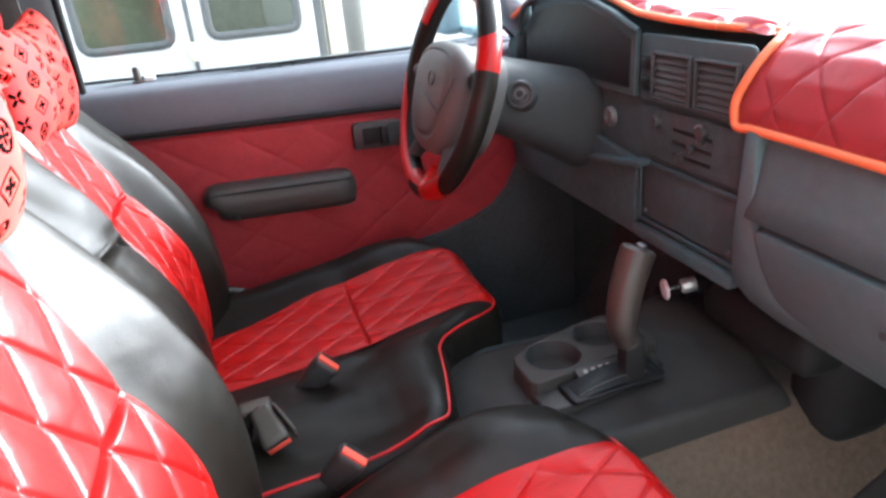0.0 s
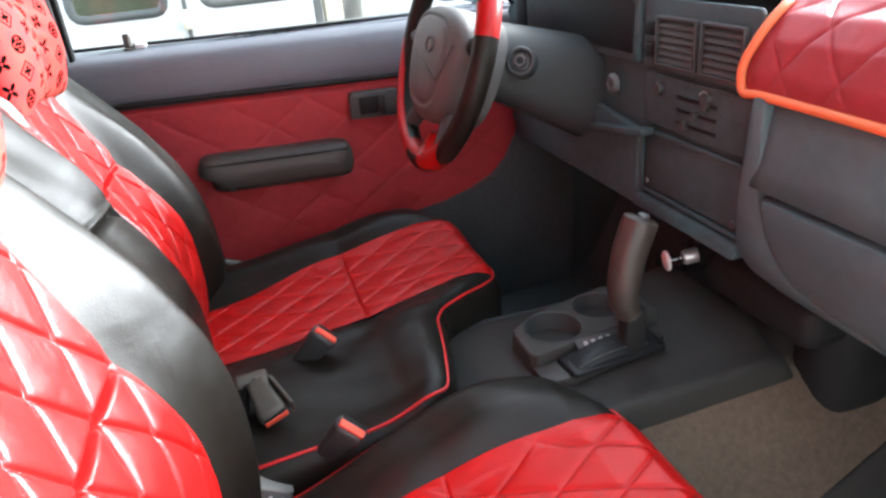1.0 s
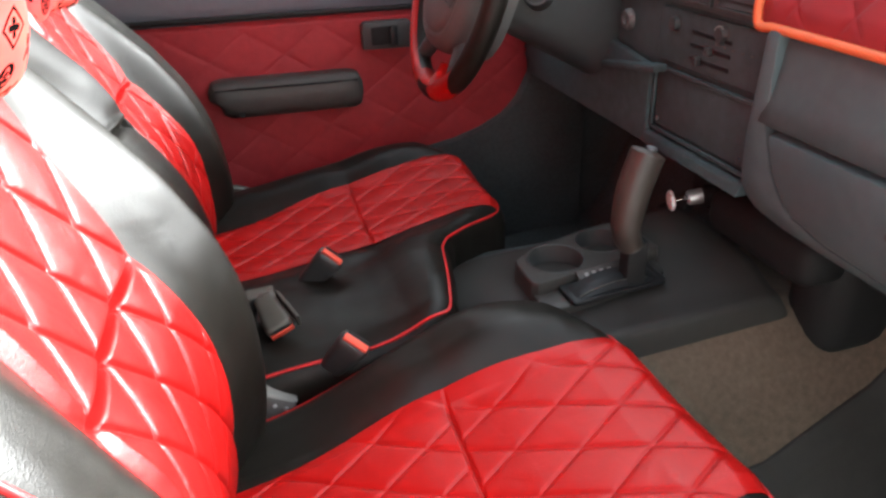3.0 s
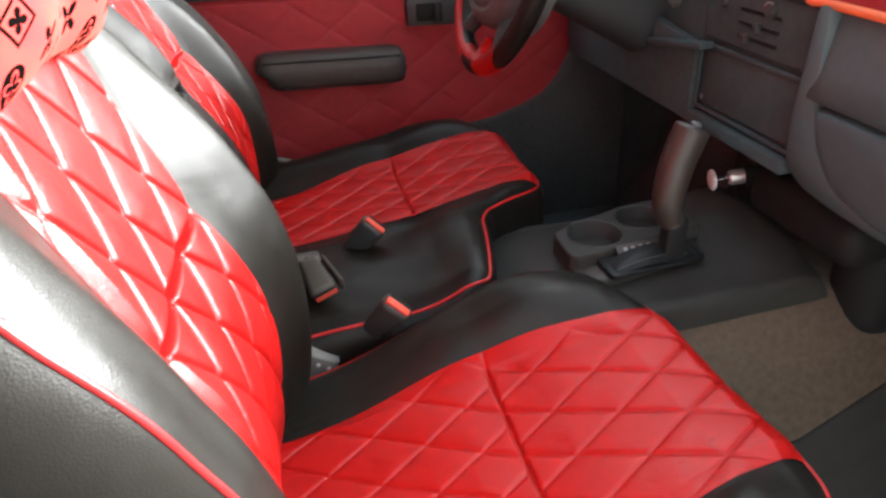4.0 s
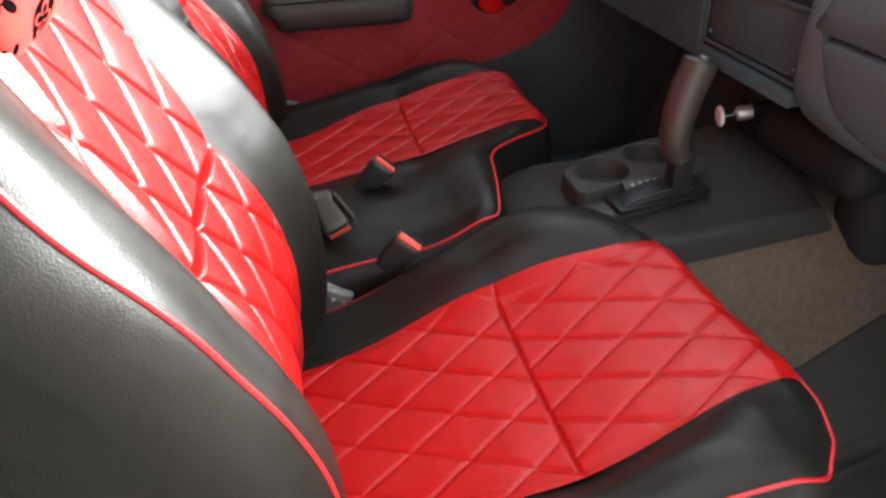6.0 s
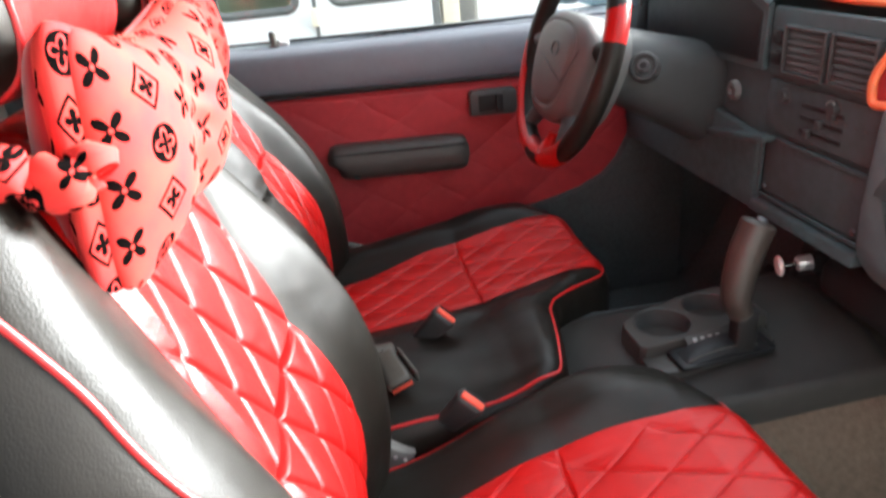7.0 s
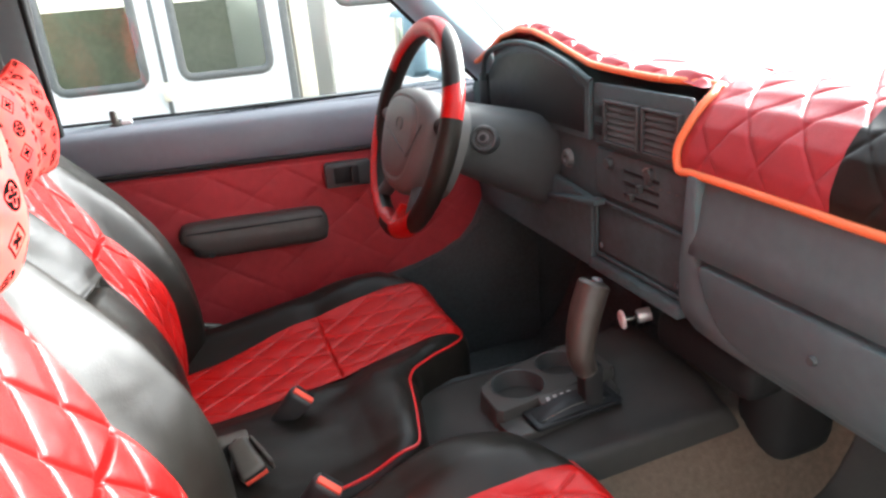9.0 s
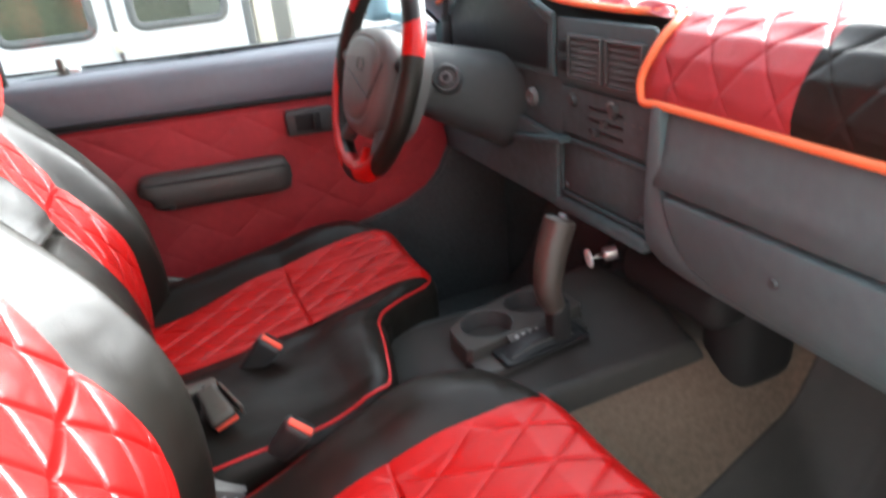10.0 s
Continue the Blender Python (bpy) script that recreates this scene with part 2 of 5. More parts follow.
def tube_verts(points, r, seg=8, closed=False):
    pts = [Vector(p) for p in points]
    n = len(pts)
    rad = r if hasattr(r, "__len__") else [r] * n
    verts, up = [], None
    for i, p in enumerate(pts):
        a = pts[(i - 1) % n] if closed or i else p
        b = pts[(i + 1) % n] if closed or i < n - 1 else p
        d = (b - a).normalized()
        if up is None:
            up = Vector((0, 0, 1)) if abs(d.z) < 0.9 else Vector((1, 0, 0))
        side = d.cross(up).normalized()
        up = side.cross(d).normalized()
        for k in range(seg):
            w = 2 * math.pi * k / seg
            verts.append(p + rad[i] * (math.cos(w) * side + math.sin(w) * up))
    faces = grid_faces(n, seg, closed, True)
    if not closed:
        faces.append(tuple(range(seg)))
        faces.append(tuple((n - 1) * seg + k for k in reversed(range(seg))))
    return verts, faces


def tube(name, points, r, mat, parent=None, label="", seg=8, closed=False):
    v, f = tube_verts(points, r, seg, closed)
    return link_mesh(name, v, f, mat, parent, label)


def smooth_line(points, n):
    """A Catmull-Rom line through the points with about n samples."""
    P = [Vector(p) for p in points]
    P = [2 * P[0] - P[1]] + P + [2 * P[-1] - P[-2]]
    out, k = [], max(2, n // (len(P) - 3))
    for i in range(1, len(P) - 2):
        a, b, c, d = P[i - 1 : i + 3]
        for j in range(k):
            t = j / k
            out.append(0.5 * (2 * b + (c - a) * t + (2 * a - 5 * b + 4 * c - d) * t * t + (3 * b - a - 3 * c + d) * t**3))
    out.append(P[-2])
    return out


def box(bm, cx, cy, cz, sx, sy, sz, bevel=0.004, m=None, seg=2):
    """A bevelled box into bm; m turns it round its middle."""
    r = bmesh.ops.create_cube(bm, size=1.0)
    vs = r["verts"]
    for v in vs:
        v.co = Vector((v.co.x * sx, v.co.y * sy, v.co.z * sz))
    if bevel:
        es = list({e for v in vs for e in v.link_edges})
        g = bmesh.ops.bevel(bm, geom=es, offset=bevel, segments=seg, profile=0.5, affect="EDGES")
        vs = list({v for f in g["faces"] for v in f.verts} | {v for v in vs if v.is_valid})
        todo, seen = list(vs), set(vs)
        while todo:
            for e in todo.pop().link_edges:
                for w in e.verts:
                    if w not in seen:
                        seen.add(w)
                        todo.append(w)
        vs = list(seen)
    mm = Matrix.Translation((cx, cy, cz)) @ (m or Matrix())
    for v in vs:
        v.co = mm @ v.co
    return vs


def boxed(name, c, s, mat, parent=None, label="", bevel=0.004, m=None, seg=2):
    bm = bmesh.new()
    box(bm, *c, *s, bevel, m, seg)
    return part(name, bm, mat, parent, label)


def lathe(name, profile, m, mat, parent=None, label="", seg=28):
    """A turned body from (radius, height) pairs along the local z of m."""
    P = np.zeros((len(profile), seg, 3))
    for i, (r, h) in enumerate(profile):
        for k in range(seg):
            w = 2 * math.pi * k / seg
            P[i, k] = m @ Vector((r * math.cos(w), r * math.sin(w), h))
    verts = P.reshape(-1, 3)
    faces = grid_faces(len(profile), seg, False, True)
    ob = link_mesh(name, verts, faces, mat, parent, label)
    ob.data.set_sharp_from_angle(angle=radians(35))
    return ob


def prism(name, outline, axis, lo, hi, mat, parent=None, label="", bevel=0.004):
    """An outline in the two other axes (in order x, y, z), pushed along axis from lo to hi, with bevelled edges."""
    bm = bmesh.new()

    def at(p, h):
        q = list(p)
        q.insert(axis, h)
        return Vector(q)

    a = [bm.verts.new(at(p, lo)) for p in outline]
    b = [bm.verts.new(at(p, hi)) for p in outline]
    n = len(outline)
    for i in range(n):
        bm.faces.new((a[i], a[(i + 1) % n], b[(i + 1) % n], b[i]))
    bm.faces.new(a)
    bm.faces.new(list(reversed(b)))
    bmesh.ops.recalc_face_normals(bm, faces=bm.faces)
    if bevel:
        es = [e for e in bm.edges if len(e.link_faces) == 2 and e.calc_face_angle(0) > 0.5]
        bmesh.ops.bevel(bm, geom=es, offset=bevel, segments=2, profile=0.5, affect="EDGES")
    return part(name, bm, mat, parent, label)


def quilt(a, b, la, lb, a0=0.0, b0=0.0):
    """Puffed diamonds, 1 in the middle and 0 on the seams; la and lb are the diamonds' two lengths."""
    p = (a - a0) / la + (b - b0) / lb
    q = (a - a0) / la - (b - b0) / lb
    f, g = np.abs(np.sin(np.pi * p)), np.abs(np.sin(np.pi * q))
    return (1 - np.exp(-11.0 * f)) * (1 - np.exp(-11.0 * g)) * 0.6 + 0.4 * np.sqrt(f * g)


def roll_over(d, r):
    """Past an edge by the way d: the way out and the drop, round a radius r."""
    d = np.asarray(d, float)
    w = np.clip(d, 0, math.pi * r / 2) / r
    out = np.minimum(d, 0) + r * np.sin(w)
    drop = r * (1 - np.cos(w)) + np.maximum(d - math.pi * r / 2, 0)
    return out, drop


def sstep(a, b, x):
    t = np.clip((x - a) / (b - a), 0, 1)
    return t * t * (3 - 2 * t)

# ---- the plan: x ahead in the car, y towards the driver, z up from the ground ----
PY, DY = -0.022, 0.634        # middles of the two front seats
DOOR_Y = 0.97                 # inner face of the driver's door
FLOOR_Z = 0.56


# ---- large structure ----
def structure(ob, label, category):
    return tagged(ob, label, category, kind="structure")


ground = boxed("ground", (0, 0, -0.1), (3000, 3000, 0.2), GROUND, bevel=0)
structure(ground, "worn grey concrete ground of a parking yard", "ground")

# cab floor: carpet that climbs the tunnel's side and the toe board
ys = np.linspace(-0.52, 1.02, 78)
xs = np.linspace(-0.62, 1.12, 60)
X, Y = np.meshgrid(xs, ys, indexing="ij")
rise = sstep(-0.06, 0.185, Y) - sstep(0.47, 0.66, Y)
tun = rise * (0.25 - 0.10 * (1 - sstep(0.15, 0.42, X)))
toe = 0.42 * sstep(0.86, 1.12, X) ** 1.2
Z = FLOOR_Z + tun + toe * 0.9
Z = Z + 0.004 * np.sin(9 * X + 4 * Y) * np.sin(11 * Y)
cut = int(np.argmin(np.abs(ys - 0.33)))
allp = np.stack([X, Y, Z], -1)
floor = sheet("floor", allp[:, : cut + 1], CARPET, flip=True)
structure(floor, "worn brown-grey carpet in the passenger footwell", "floor")
# rubber mat on the passenger floor, its edge turned up along the tunnel
fmat = thing("floor_mat", "dark ribbed rubber mat on the passenger floor", "floor mat", (0.6, -0.2, FLOOR_Z))
T, S = np.meshgrid(np.linspace(0, 1, 110), np.linspace(0, 1, 120), indexing="ij")
XM = 0.05 + 0.95 * T
YE = np.interp(XM, [0.05, 0.40, 0.68, 0.90, 1.0], [0.02, 0.035, 0.047, 0.085, 0.10])
YM = -0.42 + (YE + 0.42) * S
ZM = FLOOR_Z + 0.25 * (sstep(-0.06, 0.185, YM)) * (1 - 0.4 * (1 - sstep(0.15, 0.42, XM))) + 0.378 * sstep(0.86, 1.12, XM) ** 1.2 + 0.004 * np.sin(9 * XM + 4 * YM) * np.sin(11 * YM)
lip = np.clip(np.minimum(S, 1 - S) / 0.012, 0, 1)
away = (YE - YM) - 0.03
rib = 0.0025 * np.clip(np.cos(away * 2 * math.pi / 0.022), 0, 1) * (away > 0) * (away < 0.10) + 0.004 * np.exp(-((away / 0.008) ** 2))
sheet("mat_sheet", np.stack([XM, YM, ZM - 0.004 + 0.012 * lip + rib], -1), MATBLACK, fmat, flip=True)
floor2 = sheet("floor_driver", allp[:, cut:], DARKCARPET, flip=True)
structure(floor2, "dark worn carpet in the driver footwell", "floor")
under = boxed("underbody", (0.1, 0.25, 0.45), (2.2, 1.6, 0.10), BODYDARK, bevel=0.01)
structure(under, "dark painted underbody of the pickup cab", "underbody")

# cab shell
roof = thing("ceiling", "pale grey cloth headliner of the cab", "ceiling", (0, 0.3, 1.78), kind="structure")
xr = np.linspace(-0.62, 0.36, 14)
yr = np.linspace(-0.44, 1.04, 24)
X, Y = np.meshgrid(xr, yr, indexing="ij")
Z = 1.80 - 0.10 * ((Y - 0.30) / 0.74) ** 4 - 0.05 * ((X + 0.1) / 0.5) ** 4
sheet("headliner", np.stack([X, Y, Z], -1), HEADLINER, roof)
sheet("roof_skin", np.stack([X, Y, Z + 0.03], -1), BODYDARK, roof, flip=True)

rear = prism("wall_rear", [(-0.52, 0.45), (1.08, 0.45), (1.06, 1.25), (0.98, 1.76), (-0.40, 1.76), (-0.50, 1.25)], 0, -0.66, -0.60, HEADLINER)
structure(rear, "grey trimmed rear wall of the cab", "wall")
fire = boxed("wall_front", (1.14, 0.28, 0.86), (0.04, 1.56, 0.72), FELT, bevel=0.004)
structure(fire, "dark lined firewall under the dashboard", "wall")

# roof rails over both door openings
for rail_name, y0, y1, lab in (("roof_rail_driver", 0.965, 1.055, "grey-beige lined roof rail over the driver door"), ("roof_rail_passenger", -0.475, -0.385, "grey-beige lined roof rail over the open doorway")):
    rail = prism(rail_name, [(-0.62, 1.585), (0.10, 1.600), (0.34, 1.640), (0.36, 1.765), (-0.62, 1.775)], 1, y0, y1, HEADLINER, bevel=0.02)
    structure(rail, lab, "roof rail")

# passenger side sill and rear pillar beside the open doorway
sill = boxed("sill", (0.25, -0.47, 0.53), (1.7, 0.09, 0.12), BODYDARK, bevel=0.02)
structure(sill, "dark painted door sill of the open doorway", "sill")
ppil = prism("pillar_passenger", [(-0.62, 0.45), (-0.24, 0.45), (-0.20, 1.1), (-0.26, 1.76), (-0.62, 1.76)], 1, -0.52, -0.44, BODYDARK)
structure(ppil, "dark painted pillar beside the open doorway", "pillar")
pap = tube("pillar_front", smooth_line([(0.80, -0.43, 1.20), (0.64, -0.425, 1.38), (0.45, -0.40, 1.57), (0.30, -0.37, 1.73)], 16), 0.03, BODYDARK)
structure(pap, "dark windscreen pillar on the passenger side", "pillar")
cowl = boxed("cowl_side", (0.98, -0.45, 0.90), (0.36, 0.08, 0.72), FELT, bevel=0.02)
structure(cowl, "dark lined side of the passenger footwell", "wall")
cowl2 = boxed("cowl_side_driver", (0.98, 1.03, 0.90), (0.30, 0.08, 0.72), FELT, bevel=0.02)
structure(cowl2, "dark lined side of the driver footwell", "wall")


# added wall behind the camera, unseen; its dark face dims the doorway light
yard = boxed("wall_unseen", (-1.0, -2.6, 1.35), (12.0, 0.2, 2.7), WALLDARK, bevel=0.01)
# added roof slab out of view, shaping the light from the passenger side
light_slab = boxed("ceiling_light_slab", (5.4, -1.65, 2.62), (6.0, 2.1, 0.12), WALLGREY, bevel=0.02)
structure(light_slab, "unseen grey roof slab added to shape the light beside the cab", "roof")
structure(yard, "unseen dark rendered wall added behind the open doorway to dim its light", "wall")


# windscreen
def screen_point(v, w):
    """v across from the driver (1) to the passenger (-1), w up the glass."""
    y = 0.275 + 0.70 * v * (1 - 0.10 * w)
    bow = 1 - v * v
    x = 0.76 + 0.27 * bow - 0.47 * w + 0.02 * bow * w
    z = 1.27 - 0.01 * bow + 0.46 * w
    return x, y, z


WS_FLIP = True
W = np.array([[screen_point(v, w) for v in np.linspace(-1, 1, 25)] for w in np.linspace(0, 1, 9)])
ws = sheet("windscreen", W, GLASS, flip=WS_FLIP)
ws.visible_shadow = False
structure(ws, "clear curved windscreen glass of the cab", "windscreen")
tube_pts = [screen_point(v, 1.0) for v in np.linspace(-1, 1, 21)]
hdr = tube("windscreen_header", tube_pts, 0.035, HEADLINER)
structure(hdr, "pale trim over the windscreen", "trim")
apil = thing("pillar_driver", "blue-grey trimmed windscreen pillar on the driver side", "pillar", (0.74, 0.96, 1.27), kind="structure")
ap = smooth_line([(0.86, 0.985, 1.18), (0.735, 0.975, 1.31), (0.62, 0.96, 1.42), (0.47, 0.93, 1.57), (0.30, 0.88, 1.74)], 24)
tube("trim", ap, [0.042] * len(ap), PILLAR, apil, seg=14)
tube("seal", [(p[0] - 0.035, p[1] + 0.02, p[2] - 0.02) for p in ap], 0.008, RUBBER, apil)

# ---- driver's door ----
door = thing("door_1", "closed driver door with a red quilted panel and blue-grey top", "door", (0.2, 1.0, 0.6), kind="structure")
xs = np.linspace(-0.30, 0.76, 300)
zs = np.linspace(0.60, 1.155, 170)
X, Z = np.meshgrid(xs, zs, indexing="ij")
top = 1.150 - 0.035 * (X - 0.05)
Zw = 0.60 + (Z - 0.60) * (top - 0.60) / 0.555
edge = np.minimum(np.minimum((X + 0.30) / 0.03, (0.76 - X) / 0.03), np.minimum((Z - 0.60) / 0.02, (1.155 - Z) / 0.015))
puff = 0.0026 * quilt(X, Zw, 0.15, 0.105, 0.03, 0.02) * np.clip(edge, 0, 1)
front_cut = sstep(0.66, 0.76, X) * 0.02
P = np.stack([X, DOOR_Y + 0.004 - puff + front_cut + 0.012 * (1 - np.clip(edge, 0, 1)), Zw], -1)
sheet("quilted_panel", P, DOORRED, door, "red quilted leatherette door panel", flip=False)
# the lower front corner and the pocket strip under the red panel
prism("lower_trim", [(-0.32, 0.56), (0.86, 0.56), (0.86, 1.10), (0.742, 1.10), (0.734, 1.03), (0.718, 0.968), (0.690, 0.918), (0.650, 0.882), (0.600, 0.858), (0.53, 0.838), (0.45, 0.826), (0.35, 0.806), (0.10, 0.72), (-0.32, 0.68)], 1, 0.952, 0.99, FELT, door, "black plastic lower trim", bevel=0.012)
prism("front_trim", [(0.738, 1.06), (0.86, 1.06), (0.86, 1.26), (0.76, 1.26), (0.738, 1.15)], 1, 0.955, 1.01, FELT, door, "black front trim", bevel=0.01)
boxed("door_skin", (0.21, 1.085, 0.90), (1.12, 0.10, 0.70), BODYDARK, door, "dark painted outer skin", bevel=0.03)
boxed("inner_core", (0.21, 1.01, 0.90), (1.10, 0.05, 0.66), CHARCOAL, door, bevel=0.01)
# black tube stands in for the shadow line between pad and red panel
tube("pad_shadow_line", [(x, 0.9675, 1.1535 - 0.033 * (x - 0.05)) for x in np.linspace(-0.30, 0.74, 24)], 0.0055, RUBBER, door, "black strip for the shadow line in the gap under the pad")
# padded top with a rounded shoulder
prof = [(0.985, 1.130), (0.974, 1.145), (0.969, 1.170), (0.972, 1.205), (0.980, 1.226), (0.996, 1.238), (1.030, 1.242), (1.060, 1.238), (1.062, 1.13)]
xb = np.linspace(-0.34, 0.80, 40)
P = np.array([[(x, y, z - 0.018 * (x + 0.14) + 0.010) for y, z in prof] for x in xb])
sheet("belt_pad", P, PAD, door, "blue-grey vinyl pad along the window", flip=True)
tube("weatherstrip", [(x, 1.058, 1.258 - 0.018 * (x + 0.14)) for x in np.linspace(-0.30, 0.78, 20)], 0.0035, RUBBER, door)
peg = lathe("lock_peg", [(0.0, 0.026), (0.006, 0.0255), (0.008, 0.022), (0.0075, 0.0), (0.012, -0.001), (0.012, -0.006)], pose(-0.058, 1.035, 1.255), BUCKGREY, door, "small grey lock peg")
boxed("lock_clip", (-0.036, 1.035, 1.256), (0.022, 0.014, 0.010), WHITEPL, door, bevel=0.003)
# armrest
ax = np.linspace(0, 1, 40)
ring = 28
P = np.zeros((len(ax), ring, 3))
for i, a in enumerate(ax):
    e = (1 - abs(2 * a - 1) ** 14) ** 0.5
    for k in range(ring):
        w = 2 * math.pi * k / ring
        cy, cz = math.cos(w), math.sin(w)
        sy = abs(cy) ** 0.75 * (1 if cy > 0 else -1)
        sz = abs(cz) ** 0.65 * (1 if cz > 0 else -1)
        crease = 0.004 * math.exp(-((w - 2.75) / 0.12) ** 2)
        P[i, k] = (0.016 + 0.316 * a + (0.018 * (1 - a) * (1 if cz < 0 else 0)), 0.962 + (0.036 - crease) * sy * (0.25 + 0.75 * e), 1.000 - 0.012 * a + 0.040 * sz * (0.35 + 0.65 * e))
arm = link_mesh("armrest", P.reshape(-1, 3), grid_faces(len(ax), ring, False, True) + [tuple(range(ring)), tuple((len(ax) - 1) * ring + k for k in reversed(range(ring)))], ARMVINYL, door, "dark padded armrest")
tube("armrest_seam", smooth_line([(0.030, 0.9345, 1.022), (0.12, 0.9285, 1.0205), (0.22, 0.9285, 1.0165), (0.318, 0.9345, 1.011)], 24), 0.0022, RUBBER, door, "stitched seam of the armrest", seg=6)
lathe("screw_cap", [(0, 0.002), (0.007, 0.002), (0.008, 0)], pose(0.075, 0.930, 0.972, 80, 0, 0), RUBBER, door)
# inner handle
plate = prism("handle_plate", [(0.340, 1.066), (0.440, 1.062), (0.446, 1.070), (0.446, 1.112), (0.440, 1.118), (0.346, 1.121), (0.340, 1.114)], 1, 0.945, 0.968, CHARCOAL, door, "black door handle plate", bevel=0.003)
boxed("handle_recess", (0.379, 0.9445, 1.092), (0.040, 0.003, 0.036), RUBBER, plate, bevel=0.001)
boxed("handle_lever", (0.405, 0.939, 1.091), (0.016, 0.010, 0.040), GLOSS, plate, "black pull lever", bevel=0.003)
# window frame and glass
fr = [(-0.20, 1.05, 1.24), (-0.165, 1.05, 1.45), (-0.14, 1.045, 1.575), (0.05, 1.045, 1.60), (0.30, 1.04, 1.635), (0.52, 1.03, 1.53), (0.74, 1.05, 1.30)]
tube("window_frame", smooth_line(fr, 50), 0.008, RUBBER, door, "black window seal", seg=8)
pane = [(-0.16, 1.055, 1.24), (0.74, 1.055, 1.24), (0.52, 1.035, 1.53), (0.33, 1.03, 1.66), (-0.14, 1.045, 1.60)]
pn = link_mesh("pane", pane, [(0, 1, 2, 3, 4)], GLASS, door, "clear side window glass", smooth=False)
pn.visible_shadow = False
# rear pillar with its trim and belt
bpil = thing("pillar_rear_driver", "blue-grey trimmed door pillar behind the driver seat", "pillar", (-0.25, 1.0, 0.6), kind="structure")
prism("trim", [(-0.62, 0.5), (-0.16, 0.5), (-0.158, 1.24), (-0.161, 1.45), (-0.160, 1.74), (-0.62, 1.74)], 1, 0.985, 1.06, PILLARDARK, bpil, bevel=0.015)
tube("seal", smooth_line([(-0.160, 1.0, 0.9), (-0.157, 1.0, 1.25), (-0.158, 0.997, 1.45), (-0.157, 0.992, 1.72)], 20), 0.0075, RUBBER, bpil, "black window seal")
boxed("belt_webbing", (-0.235, 0.972, 1.35), (0.046, 0.004, 0.80), GREYRUBBER, bpil, "grey seat belt webbing", bevel=0.001)

aerial = thing("aerial", "thin dark aerial rod standing beside the windscreen", "aerial", (0.88, 1.06, 1.20))
tube("rod", [(0.995, 1.06, 1.195), (0.837, 1.05, 1.349), (0.761, 1.05, 1.428), (0.62, 1.04, 1.575)], 0.0016, RUBBER, aerial, seg=6)
lathe("base", [(0, 0.02), (0.006, 0.018), (0.010, 0.0), (0.012, -0.14)], pose(0.998, 1.06, 1.19), RUBBER, aerial)

# outside mirror on the driver's door
mir = thing("door_mirror", "grey outside mirror on the driver door", "mirror", (0.64, 1.12, 1.26))
boxed("housing", (0.650, 1.235, 1.335), (0.060, 0.16, 0.165), PILLAR, mir, bevel=0.02, seg=4)
boxed("mirror_glass", (0.618, 1.235, 1.335), (0.004, 0.125, 0.130), CHROME, mir, "mirror glass", bevel=0.001)
boxed("arm", (0.70, 1.13, 1.262), (0.06, 0.10, 0.022), PILLAR, mir, bevel=0.008)


# ---- seats: a split bench, one part with a wide middle place, one single ----
RECLINE_PIVOT = Vector((0.0, 0, 0.86))


